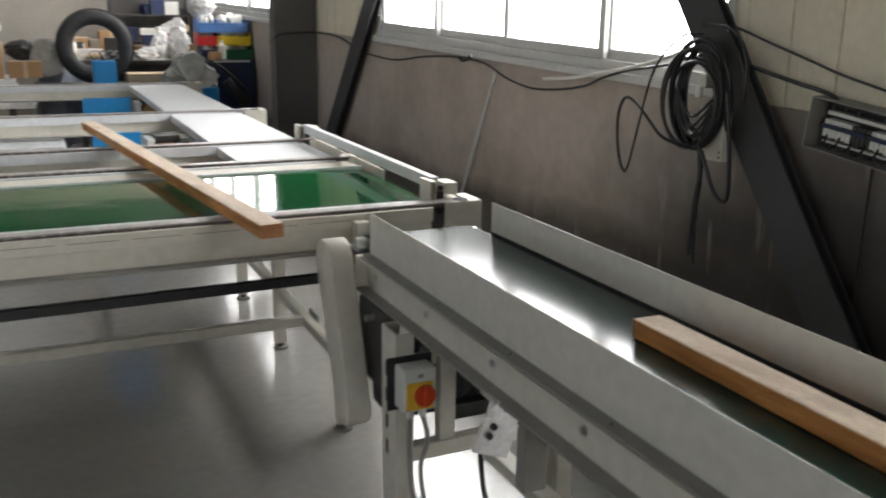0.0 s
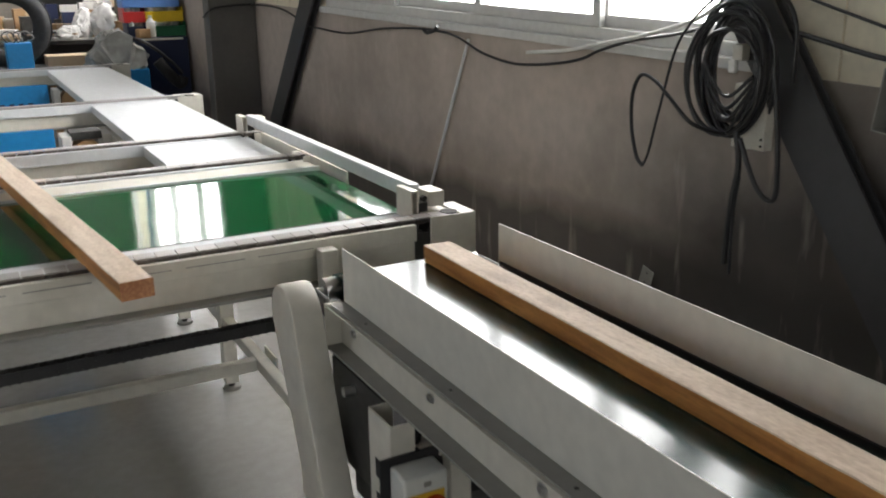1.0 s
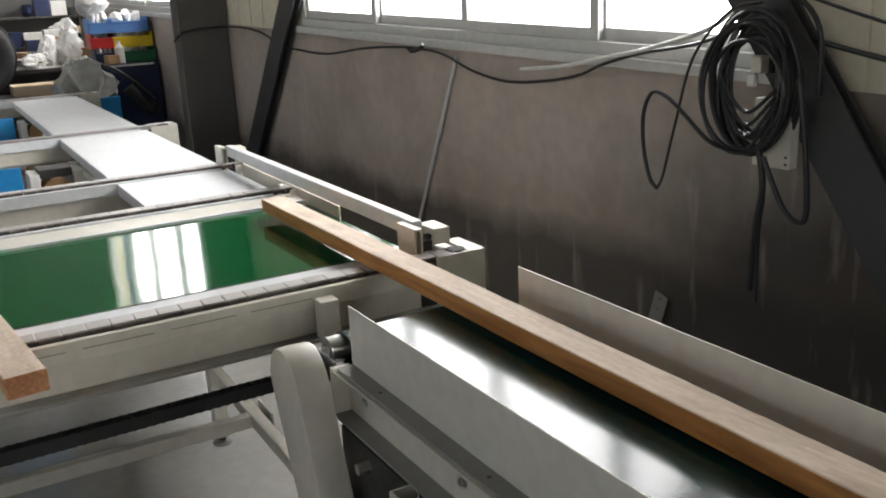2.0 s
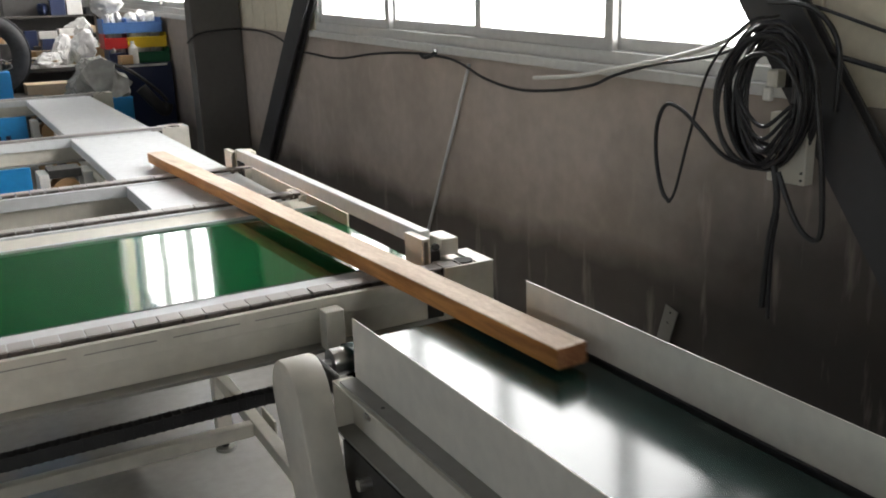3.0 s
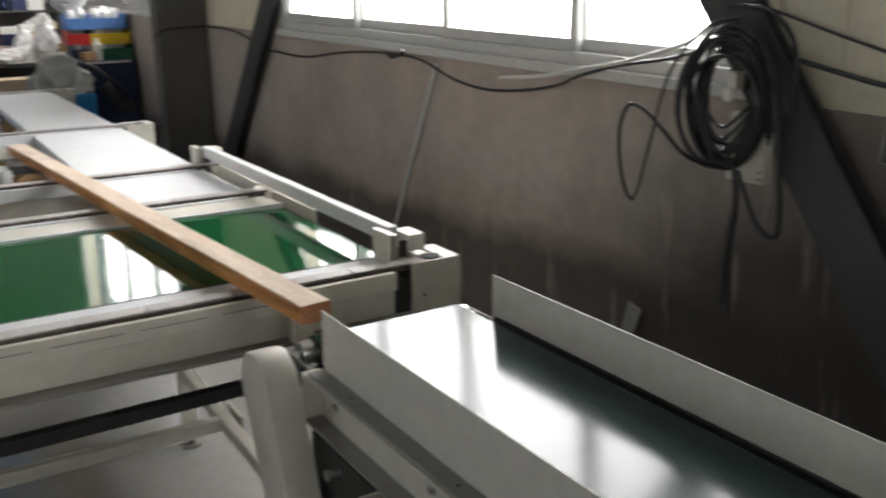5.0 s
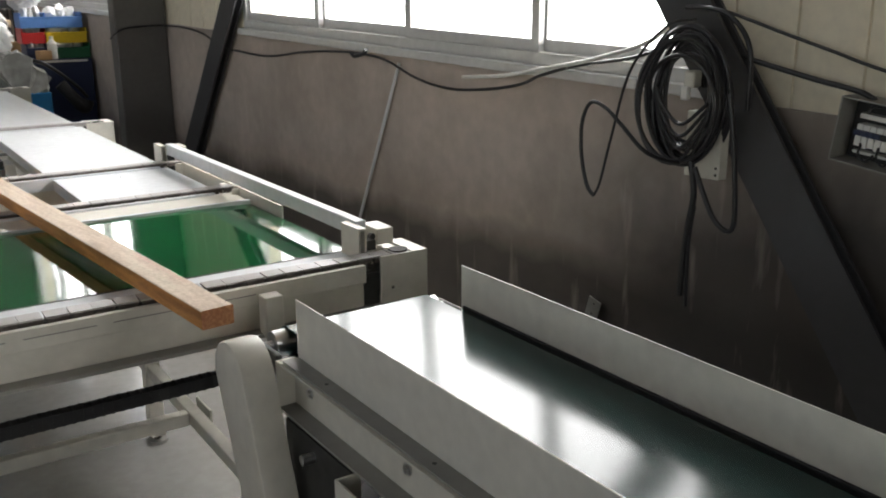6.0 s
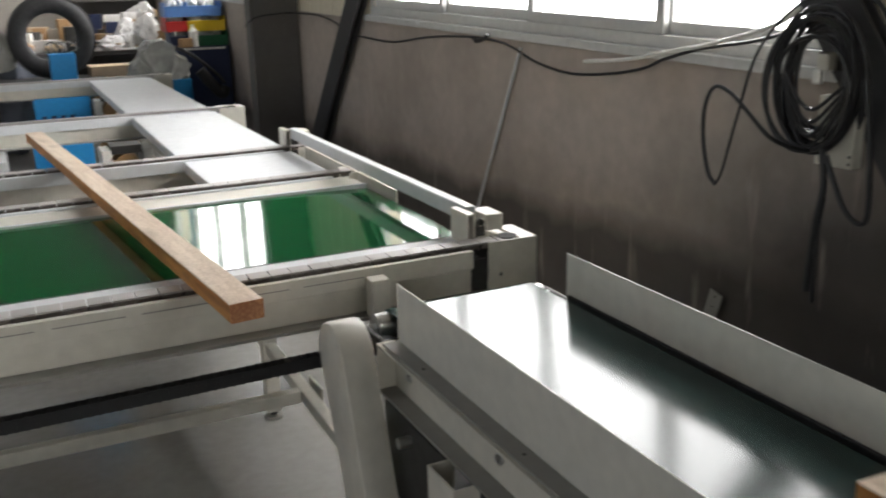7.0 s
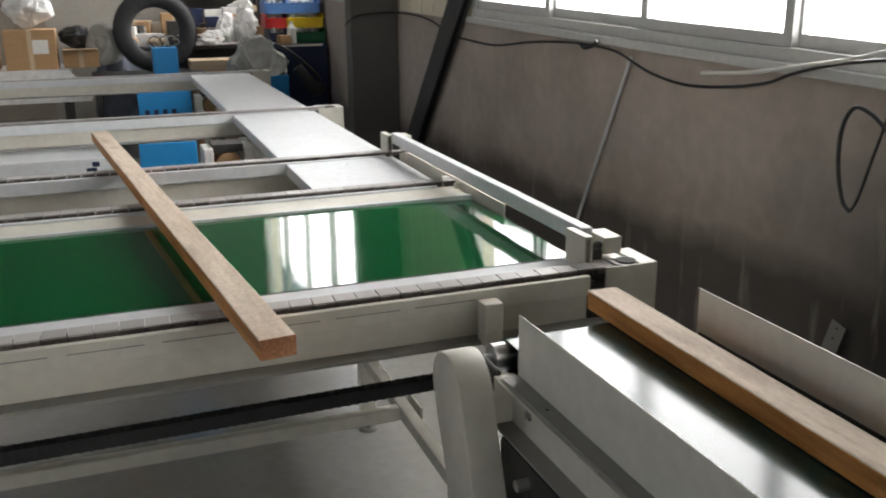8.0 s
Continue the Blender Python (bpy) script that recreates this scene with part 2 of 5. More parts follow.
def concrete_wall():
    """Bare render with scrapes, trowel marks, a dark lower band and a painted shade cloud."""
    m = material("stained_grey_render", (0.46, 0.395, 0.345), 0.75, grain=0.08, scale=14, stain=0.65, stain_color=(0.29, 0.245, 0.212), stain_scale=1.6, bump=0.25, bump_distance=0.006)
    nt = m.node_tree
    bsdf = nt.nodes["Principled BSDF"]
    old = bsdf.inputs["Base Color"].links[0].from_socket
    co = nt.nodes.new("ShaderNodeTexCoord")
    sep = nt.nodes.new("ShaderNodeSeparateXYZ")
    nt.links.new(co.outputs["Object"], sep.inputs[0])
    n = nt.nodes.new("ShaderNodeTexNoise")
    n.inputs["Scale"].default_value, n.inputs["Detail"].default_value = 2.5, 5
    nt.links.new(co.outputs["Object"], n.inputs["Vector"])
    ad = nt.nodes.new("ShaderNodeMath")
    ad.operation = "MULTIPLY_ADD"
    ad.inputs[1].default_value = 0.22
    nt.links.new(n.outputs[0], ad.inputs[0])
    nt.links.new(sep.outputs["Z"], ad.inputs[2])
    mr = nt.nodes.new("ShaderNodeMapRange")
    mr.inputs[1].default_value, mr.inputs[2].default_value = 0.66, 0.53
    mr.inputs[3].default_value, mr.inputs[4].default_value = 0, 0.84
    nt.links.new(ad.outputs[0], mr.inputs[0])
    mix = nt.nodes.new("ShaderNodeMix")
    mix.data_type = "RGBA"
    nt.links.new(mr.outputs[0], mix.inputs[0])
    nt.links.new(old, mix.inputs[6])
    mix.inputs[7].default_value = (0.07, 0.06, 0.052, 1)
    # a dark cloud in the colour for the shade low on the near wall
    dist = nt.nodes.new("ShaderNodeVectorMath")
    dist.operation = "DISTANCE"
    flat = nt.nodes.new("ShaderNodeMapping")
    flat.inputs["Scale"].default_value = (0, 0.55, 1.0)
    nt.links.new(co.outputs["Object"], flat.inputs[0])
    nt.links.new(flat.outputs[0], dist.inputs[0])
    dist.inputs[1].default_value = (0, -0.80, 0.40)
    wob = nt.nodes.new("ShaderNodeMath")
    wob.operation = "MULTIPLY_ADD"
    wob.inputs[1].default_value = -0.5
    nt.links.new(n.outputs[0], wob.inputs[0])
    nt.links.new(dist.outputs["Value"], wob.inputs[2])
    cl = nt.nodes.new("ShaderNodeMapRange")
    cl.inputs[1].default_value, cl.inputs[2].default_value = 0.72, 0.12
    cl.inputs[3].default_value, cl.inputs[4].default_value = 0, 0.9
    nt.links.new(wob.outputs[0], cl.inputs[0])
    shade_cloud = nt.nodes.new("ShaderNodeMix")
    shade_cloud.data_type = "RGBA"
    nt.links.new(cl.outputs[0], shade_cloud.inputs[0])
    nt.links.new(mix.outputs[2], shade_cloud.inputs[6])
    shade_cloud.inputs[7].default_value = (0.035, 0.031, 0.028, 1)
    # pale vertical runs
    mp = nt.nodes.new("ShaderNodeMapping")
    mp.inputs["Scale"].default_value = (3, 5.5, 0.9)
    nt.links.new(co.outputs["Object"], mp.inputs[0])
    runs = nt.nodes.new("ShaderNodeTexNoise")
    runs.inputs["Scale"].default_value, runs.inputs["Detail"].default_value = 2.4, 4
    nt.links.new(mp.outputs[0], runs.inputs["Vector"])
    rr = nt.nodes.new("ShaderNodeMapRange")
    rr.inputs[1].default_value, rr.inputs[2].default_value = 0.6, 0.75
    rr.inputs[3].default_value, rr.inputs[4].default_value = 0, 0.42
    nt.links.new(runs.outputs[0], rr.inputs[0])
    mix2 = nt.nodes.new("ShaderNodeMix")
    mix2.data_type = "RGBA"
    nt.links.new(rr.outputs[0], mix2.inputs[0])
    nt.links.new(shade_cloud.outputs[2], mix2.inputs[6])
    mix2.inputs[7].default_value = (0.52, 0.45, 0.39, 1)
    nt.links.new(mix2.outputs[2], bsdf.inputs["Base Color"])
    return m


def glass():
    m = bpy.data.materials.new("window_glass")
    m.use_nodes = True
    nt = m.node_tree
    nt.nodes.remove(nt.nodes["Principled BSDF"])
    tr = nt.nodes.new("ShaderNodeBsdfTransparent")
    gl = nt.nodes.new("ShaderNodeBsdfGlossy")
    gl.inputs["Roughness"].default_value = 0.05
    mix = nt.nodes.new("ShaderNodeMixShader")
    mix.inputs[0].default_value = 0.06
    nt.links.new(tr.outputs[0], mix.inputs[1])
    nt.links.new(gl.outputs[0], mix.inputs[2])
    nt.links.new(mix.outputs[0], nt.nodes["Material Output"].inputs[0])
    return m


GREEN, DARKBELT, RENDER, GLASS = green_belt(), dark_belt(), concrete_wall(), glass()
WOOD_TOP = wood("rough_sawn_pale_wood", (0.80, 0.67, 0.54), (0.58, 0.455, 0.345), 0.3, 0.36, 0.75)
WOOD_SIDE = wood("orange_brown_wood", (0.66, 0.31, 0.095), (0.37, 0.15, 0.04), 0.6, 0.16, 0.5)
WOOD_END = wood("end_grain_wood", (0.54, 0.27, 0.12), (0.30, 0.12, 0.05), 0.5, 0.4)
FLOORM = material("polished_grey_floor", (0.36, 0.352, 0.337), 0.17, grain=0.06, scale=25, stain=0.5, stain_color=(0.24, 0.228, 0.21), stain_scale=0.9, bump=0.012, spec=1.0)
FLOORM.node_tree.nodes["Principled BSDF"].inputs["Coat Weight"].default_value = 0.25
FLOORM.node_tree.nodes["Principled BSDF"].inputs["Coat Roughness"].default_value = 0.2


def glow(name, color, strength):
    m = bpy.data.materials.new(name)
    m.use_nodes = True
    nt = m.node_tree
    nt.nodes.remove(nt.nodes["Principled BSDF"])
    em = nt.nodes.new("ShaderNodeEmission")
    em.inputs[0].default_value, em.inputs[1].default_value = (*color, 1), strength
    nt.links.new(em.outputs[0], nt.nodes["Material Output"].inputs[0])
    return m


OVERCAST = glow("overcast_daylight", (1.0, 0.99, 0.98), 11.5)


# ---- building blocks ----
def box(bm, x0, x1, y0, y1, z0, z1, bevel=0.0, mat=0):
    vs = [bm.verts.new((x, y, z)) for x in (x0, x1) for y in (y0, y1) for z in (z0, z1)]
    fs = [bm.faces.new([vs[i] for i in f]) for f in ((0, 1, 3, 2), (4, 6, 7, 5), (0, 4, 5, 1), (2, 3, 7, 6), (0, 2, 6, 4), (1, 5, 7, 3))]
    for f in fs:
        f.material_index = mat
    if bevel:
        es = list({e for f in fs for e in f.edges})
        bmesh.ops.bevel(bm, geom=es, offset=bevel, segments=2, affect="EDGES", profile=0.5, material=-1)
    return bm


def rod(bm, a, b, r, n=14, r2=None, mat=0):
    """A cylinder or cone from a to b."""
    a, b = Vector(a), Vector(b)
    m = (b - a).to_track_quat("Z", "Y").to_matrix().to_4x4()
    m.translation = (a + b) / 2
    made = bmesh.ops.create_cone(bm, cap_ends=True, segments=n, radius1=r, radius2=r if r2 is None else r2, depth=(b - a).length, matrix=m)
    for f in {f for v in made["verts"] for f in v.link_faces}:
        f.material_index = mat
        f.smooth = len(f.verts) == 4
    return bm


def outline(bm, pts, axis, lo, hi, mat=0):
    """A prism of the outline pts (two coordinates) along the axis x, y or z."""
    def at(p, v):
        return {"x": (v, p[0], p[1]), "y": (p[0], v, p[1]), "z": (p[0], p[1], v)}[axis]
    a = [bm.verts.new(at(p, lo)) for p in pts]
    b = [bm.verts.new(at(p, hi)) for p in pts]
    n = len(pts)
    fs = [bm.faces.new(a), bm.faces.new(b[::-1])]
    fs += [bm.faces.new((a[i], b[i], b[(i + 1) % n], a[(i + 1) % n])) for i in range(n)]
    for f in fs:
        f.material_index = mat
    bmesh.ops.recalc_face_normals(bm, faces=fs)
    return bm


def smooth_path(pts, per=8):
    """A Catmull-Rom line through pts."""
    p = [Vector(q) for q in pts]
    p = [p[0] * 2 - p[1], *p, p[-1] * 2 - p[-2]]
    out = []
    for i in range(1, len(p) - 2):
        for k in range(per):
            t = k / per
            out.append(0.5 * (2 * p[i] + (p[i + 1] - p[i - 1]) * t + (2 * p[i - 1] - 5 * p[i] + 4 * p[i + 1] - p[i + 2]) * t * t + (3 * p[i] - p[i - 1] - 3 * p[i + 1] + p[i + 2]) * t ** 3))
    return out + [p[-2]]


def tube(bm, pts, r, n=8, mat=0):
    """A round tube along pts."""
    pts = [Vector(q) for q in pts]
    rings, side = [], None
    for i, q in enumerate(pts):
        d = (pts[min(i + 1, len(pts) - 1)] - pts[max(i - 1, 0)]).normalized()
        side = d.orthogonal() if side is None else (side - d * side.dot(d))
        side.normalize()
        up = d.cross(side)
        rings.append([bm.verts.new(q + r * (math.cos(k * math.tau / n) * side + math.sin(k * math.tau / n) * up)) for k in range(n)])
    for a, b in zip(rings, rings[1:]):
        for k in range(n):
            f = bm.faces.new((a[k], a[(k + 1) % n], b[(k + 1) % n], b[k]))
            f.smooth, f.material_index = True, mat
    for ring in (rings[0][::-1], rings[-1]):
        bm.faces.new(ring).material_index = mat
    return bm


def lump(bm, cx, cy, cz, rx, ry, rz, rough=0.2, seed=0, sub=4, mat=0):
    """A crumpled soft form resting at about cz - rz."""
    made = bmesh.ops.create_icosphere(bm, subdivisions=sub, radius=1)
    for v in made["verts"]:
        d = v.co.normalized()
        p = d + Vector((seed, seed * 0.7, 0))
        k = 1 + rough * (0.8 * noise.noise(p * 1.5) + 0.30 * (0.35 - abs(noise.noise(p * 2.0))) + 0.12 * (0.3 - abs(noise.noise(p * 6.0))))
        v.co = Vector((cx + d.x * rx * k, cy + d.y * ry * k, max(cz - rz * 0.92, cz + d.z * rz * k)))
    for f in {f for v in made["verts"] for f in v.link_faces}:
        f.smooth, f.material_index = True, mat
    return bm


def crumple(bm, cx, cy, cz, rx, ry, rz, seed=0, sub=4, facets=16, mat=0):
    """A crumpled bag or sheet: flat facets, sharp folds and a sagging foot."""
    r = random.Random(seed)
    planes = []
    for _ in range(facets):
        q = Vector((r.gauss(0, 1), r.gauss(0, 1), r.gauss(0, 0.8))).normalized()
        planes.append((q, r.uniform(0.66, 0.98)))
    made = bmesh.ops.create_icosphere(bm, subdivisions=sub, radius=1)
    for v in made["verts"]:
        d = v.co.normalized()
        k = min([1.12] + [h / d.dot(q) for q, h in planes if d.dot(q) > 0.2])
        p = d + Vector((seed * 1.3, seed * 0.7, 0))
        k *= 1 + 0.22 * (0.25 - abs(noise.noise(p * 2.3))) + 0.16 * (0.2 - abs(noise.noise(p * 5.0)))
        v.co = Vector((cx + d.x * rx * k, cy + d.y * ry * k, max(cz - rz * 0.9, cz + d.z * rz * k)))
    for f in {f for v in made["verts"] for f in v.link_faces}:
        f.smooth, f.material_index = True, mat
    return bm


def part(name, bm, mats, parent=None, label="", m=None):
    """Links a bmesh as one mesh object, under a thing or a part."""
    me = bpy.data.meshes.new(name)
    bmesh.ops.recalc_face_normals(bm, faces=bm.faces[:])
    bm.to_mesh(me)
    bm.free()
    for mt in mats if isinstance(mats, (list, tuple)) else [mats]:
        me.materials.append(mt)
    if any(p.use_smooth for p in me.polygons):
        me.set_sharp_from_angle(angle=radians(32))
    ob = new(name, me)
    if parent is not None:
        ob.parent = parent
    if m is not None:
        ob.matrix_basis = m
    if label:
        ob["label"] = label
    return ob


def thing(name, m, label, category, group=""):
    ob = new(name)
    ob.empty_display_size = 0.1
    ob.matrix_basis = m if isinstance(m, Matrix) else Matrix.Translation(m)
    return tagged(ob, label, category, group)


def B(*args, **kw):
    return box(bmesh.new(), *args, **kw)


# ---- the hall ----
tagged(part("floor", B(-9.4, 3.2, -9, 12.6, -0.2, 0), FLOORM), "smooth light grey workshop floor with dull stains", "floor", kind="structure")


def shear(bm):
    """The window band falls a little along the wall."""
    for v in bm.verts:
        v.co.z += SLOPE * v.co.y
    return bm


W1 = (-0.81, 2.55)
W2 = (4.95, 8.95)
W3 = (-6.8, -3.4)
bm = B(0, 0.24, -12.6, 9.4, 0, 1.176)
for v in bm.verts:
    v.co.z += SLOPE * v.co.y if v.co.z > 0.5 else 0
tagged(part("wall_side", bm, RENDER, m=WALL), "grey-brown rendered dado wall with stains, a dark foot and painted shade", "wall", kind="structure")


def upper_wall(name, y0, y1):
    ob = new(name)
    ob.matrix_basis = WALL
    tagged(ob, "cream ribbed sheet panels above the dado", "wall", kind="structure")
    y = y0
    while y < y1 - 0.01:
        e = min(y + 0.211, y1)
        bm = bmesh.new()
        outline(bm, [(0.012, y), (0.012, e - 0.012), (0.02, e - 0.008), (0.02, e - 0.002), (0.012, e), (0.2, e), (0.2, y)], "z", 1.12, 4.6)
        part("panel", bm, CREAM, ob)
        y = e
    return ob


upper_wall("wall_upper_near", W3[1], W1[0])
upper_wall("wall_upper_far", W1[1], W2[0])
upper_wall("wall_upper_end", W2[1], 9.4)
upper_wall("wall_upper_back", -12.6, W3[0])
for w in (W1, W2, W3):
    tagged(part("wall_over_window", B(0.01, 0.2, w[0], w[1], 4.4 if w is W2 else 3.0, 4.6), CREAM, m=WALL), "cream sheet wall above the windows", "wall", kind="structure")
tagged(part("wall_top", B(0.0, 0.2, -12.6, 9.4, 4.6, 6.6), CREAM, m=WALL), "cream sheet wall under the roof", "wall", kind="structure")


def window(name, y0, y1, mullions, z1=3.2):
    """Aluminium sliding window: outer frame, sashes that overlap, panes and a protruding sill."""
    ob = new(name)
    ob.matrix_basis = WALL
    tagged(ob, "aluminium sliding window with bright overcast daylight behind", "window", kind="structure")
    z0 = 1.224
    part("window_sill", shear(B(-0.035, 0.16, y0 - 0.03, y1 + 0.03, 1.176, 1.213, bevel=0.004)), ALU, ob, "pale painted sill band")
    bm = bmesh.new()
    box(bm, 0.0, 0.09, y0, y1, z0 - 0.01, z0 + 0.035)
    box(bm, 0.0, 0.09, y0, y1, z1 - 0.04, z1)
    box(bm, 0.0, 0.09, y0, y0 + 0.04, z0 + 0.035, z1 - 0.04)
    box(bm, 0.0, 0.09, y1 - 0.04, y1, z0 + 0.035, z1 - 0.04)
    part("window_frame", shear(bm), ALU, ob)
    edges = [y0 + 0.04, *mullions, y1 - 0.04]
    for i, (a, b) in enumerate(zip(edges, edges[1:])):
        x = 0.018 if i % 2 else 0.052
        sash = bmesh.new()
        s0, s1 = z0 + 0.036, z1 - 0.042
        box(sash, x, x + 0.028, a - 0.018, b + 0.018, s0, s0 + 0.045)
        box(sash, x, x + 0.028, a - 0.018, b + 0.018, s1 - 0.06, s1)
        box(sash, x, x + 0.028, a - 0.018, a + 0.026, s0 + 0.045, s1 - 0.06)
        box(sash, x, x + 0.028, b - 0.026, b + 0.018, s0 + 0.045, s1 - 0.06)
        sh = part("sash", shear(sash), ALU, ob)
        pane = part("pane", shear(B(x + 0.012, x + 0.016, a + 0.02, b - 0.02, s0 + 0.04, s1 - 0.055)), GLASS, sh)
        pane.visible_shadow = False
    return ob


window("window_1", *W1, (0.02, 0.875, 1.70))
window("window_2", *W2, (5.9, 6.9, 7.9), 4.6)
# unseen third window, added in the wall behind the camera
window("window_3", *W3, (-5.9, -5.1, -4.3))

tagged(part("backdrop", B(30, 30.1, -140, 140, -0.2, 45), OVERCAST, m=WALL), "plain bright overcast sky outside the windows", "sky", kind="structure")
lat = thing("lattice_post", WALL @ Matrix.Translation((0.42, 5.75, 0)), "dark steel lattice post outside the window", "post")
for dy in (-0.42, 0.42):
    part("chord", B(-0.03, 0.03, dy - 0.06, dy + 0.06, 0, 5.4), COLUMN, lat)
for k in range(12):
    s_ = 1 if k % 2 else -1
    part("lacing", rod(bmesh.new(), (0, -0.4 * s_, 0.2 + 0.42 * k), (0, 0.4 * s_, 0.62 + 0.42 * k), 0.035, 6), COLUMN, lat)
tagged(part("ground_outside", B(0.24, 30, -140, 140, -0.2, -0.002), FLOORM, m=WALL), "grey ground outside the wall", "ground", kind="structure")
tagged(part("wall_back", B(-9.4, 2.1, 12.4, 12.6, 0, 2.6), PLASTER), "dull beige plastered end wall", "wall", kind="structure")
# Unseen upper wall, added in a dark tone so belt and floor reflect less.
tagged(part("wall_back_upper", B(-9.4, 2.1, 12.4, 12.6, 2.6, 6.6), MATTDARK), "unseen upper end wall, darkened for the reflections", "wall", kind="structure")
bm = bmesh.new()
box(bm, -9.4, -5.0, -9.2, -9, 0, 6.6)
box(bm, -1.0, 3.4, -9.2, -9, 0, 6.6)
box(bm, -5.0, -1.0, -9.2, -9, 3.5, 6.6)
tagged(part("wall_front", bm, PLASTER), "unseen dull beige plastered wall with an added gate opening", "wall", kind="structure")
bm = bmesh.new()
box(bm, -9.3, -9.1, -9, 12.4, 0, 1.4)
box(bm, -9.3, -9.1, -9, 12.4, 3.8, 6.6)
for a, b in ((-9, -5), (-1, 1), (5, 7), (11, 12.4)):
    box(bm, -9.3, -9.1, a, b, 1.4, 3.8)
tagged(part("wall_west", bm, PLASTER), "unseen dull beige plastered wall with added window openings", "wall", kind="structure")
bm = bmesh.new()
box(bm, -9.4, -4.1, -9, 12.6, 6.1, 6.2)
box(bm, -2.9, 3.4, -9, 12.6, 6.1, 6.2)
box(bm, -4.1, -2.9, -9, 2.5, 6.1, 6.2)
box(bm, -4.1, -2.9, 10.5, 12.6, 6.1, 6.2)
tagged(part("ceiling", bm, ROOF), "unseen dull pale sheet roof with one added skylight strip", "ceiling", kind="structure")


def column(y, deep=0.36, wide=0.26):
    """Box column of dark painted steel, standing against the wall."""
    ob = thing("steel_column", WALL @ Matrix.Translation((0, y, 0)), "dark grey painted steel column against the wall", "column", "steel columns")
    part("shaft", B(-deep, -0.004, -wide / 2, wide / 2, 0.02, 6.1, bevel=0.008), COLUMN, ob)
    part("base_plate", B(-deep - 0.05, 0, -wide / 2 - 0.06, wide / 2 + 0.06, 0, 0.0195), COLUMN, ob)
    for dx in (-deep - 0.025, -0.06):
        part("anchor_bolt", rod(bmesh.new(), (dx, -wide / 2 - 0.035, 0.0195), (dx, -wide / 2 - 0.035, 0.06), 0.012, 8), DARKSTEEL, ob)
    return ob


column(3.87, wide=0.13)
column(-3.3)


def brace(y_top, z_top, y_bot, off, half):
    """A slanting brace: a dark I-section, two flanges on a web."""
    a, b = Vector((-off, y_bot, 0.0)), Vector((-off, y_top, z_top))
    d = (b - a).normalized()
    n = Vector((0, d.z, -d.y))
    ob = thing("diagonal_brace", WALL, "dark steel diagonal brace along the wall", "brace", "diagonal braces")
    deep = min(off - 0.014, 0.056)
    for name, wide, x0, x1 in (("flange", half, -off, -off + 0.012), ("web", 0.012, -off + 0.0121, -off + deep - 0.0121), ("flange", half, -off + deep - 0.012, -off + deep)):
        pts = [a - n * wide, a + n * wide, b + n * wide, b - n * wide]
        part(name, outline(bmesh.new(), [(p.y, p.z) for p in pts], "x", x0, x1), BRACE, ob)
    return ob


brace(-0.16, 2.3, -1.79, 0.11, 0.084)
brace(1.04, 3.4, 3.76, 0.07, 0.082)


# ---- the chain table ----
TZ = 0.808
RAILS = (2.752, 3.85, 4.48, 6.0, 8.42)
X0, X1 = -3.4, 1.40
table = thing("chain_transfer_table", (0, 0, 0), "cream-painted steel transfer table with slat chains and glossy green beds", "conveyor table")


def rail(y, depth):
    """A channel beam that opens to the front, with a chain track on it."""
    web = bmesh.new()
    box(web, X0, X1 - 0.045, y - 0.005, y + 0.005, TZ - 0.128, TZ - 0.035)
    beam = part("beam", web, PAINT, table)
    bm = bmesh.new()
    box(bm, X0, X1 - 0.02, y - 0.050, y - 0.0051, TZ - 0.136, TZ - 0.128)
    # grey, not cream: the shade on this flange is put into its colour
    part("lower_flange", bm, GREYSTRIP, beam)
    bm = bmesh.new()
    box(bm, X0, X1 - 0.045, y - 0.022, y - 0.0051, TZ - 0.060, TZ - 0.012, bevel=0.002)
    part("cover_strip", bm, PAINT if depth == 0 else PANEL, beam, "pale cover strip along the chain")
    # dark plate added to fill the dark gap before the end post
    part("chain_guide_plate", B(X1 - 0.0449, X1 + 0.003, y - 0.004, y + 0.003, TZ - 0.13, TZ - 0.042), DARKSTEEL, beam)
    x = X1 - 0.35
    while x > X0 and depth == 0:
        part("slit", B(x - 0.15, x, y - 0.0232, y - 0.0222, TZ - 0.034, TZ - 0.0315), GREYSTRIP, beam)
        x -= 0.185
    bm = bmesh.new()
    box(bm, X0, X1 - 0.02, y - 0.005, y + 0.075, TZ - 0.040, TZ - 0.034)
    box(bm, X0, X1 - 0.02, y + 0.014, y + 0.034, TZ - 0.034, TZ - 0.016)
    part("chain_track", bm, DARKSTEEL, beam)
    bm = bmesh.new()
    box(bm, X0, X1 + 0.0, y + 0.056, y + 0.168 if depth == 0 else y + 0.088, TZ - 0.0335, TZ - 0.020, bevel=0.002)
    part("ledge", bm, PANEL, beam, "white ledge beside the chain")
    return beam


BEAMS = [rail(y, i) for i, y in enumerate(RAILS)]

# green beds, in one belt with a dark edge
bm = bmesh.new()
xs = [X0] + list(np.linspace(0.95, X1 + 0.02, 13))
top = [(x, 0.786 - 0.008 * max(0.0, (x - 0.95) / (X1 + 0.02 - 0.95)) ** 2) for x in xs]
outline(bm, top + [(X1 + 0.02, 0.766), (X0, 0.766)], "y", 2.916, 3.662)
for f in bm.faces:
    f.smooth = f.normal.z > 0.9
part("green_bed", bm, GREEN, table, "glossy green belt bed reflecting the windows")
part("bed_edge", B(X0, X1 + 0.02, 2.9075, 2.9155, 0.765, 0.789), BLACK, table, "black edge seal")
part("bed_edge", B(X0, X1 + 0.02, 3.663, 3.676, 0.765, 0.794), PANEL, table)
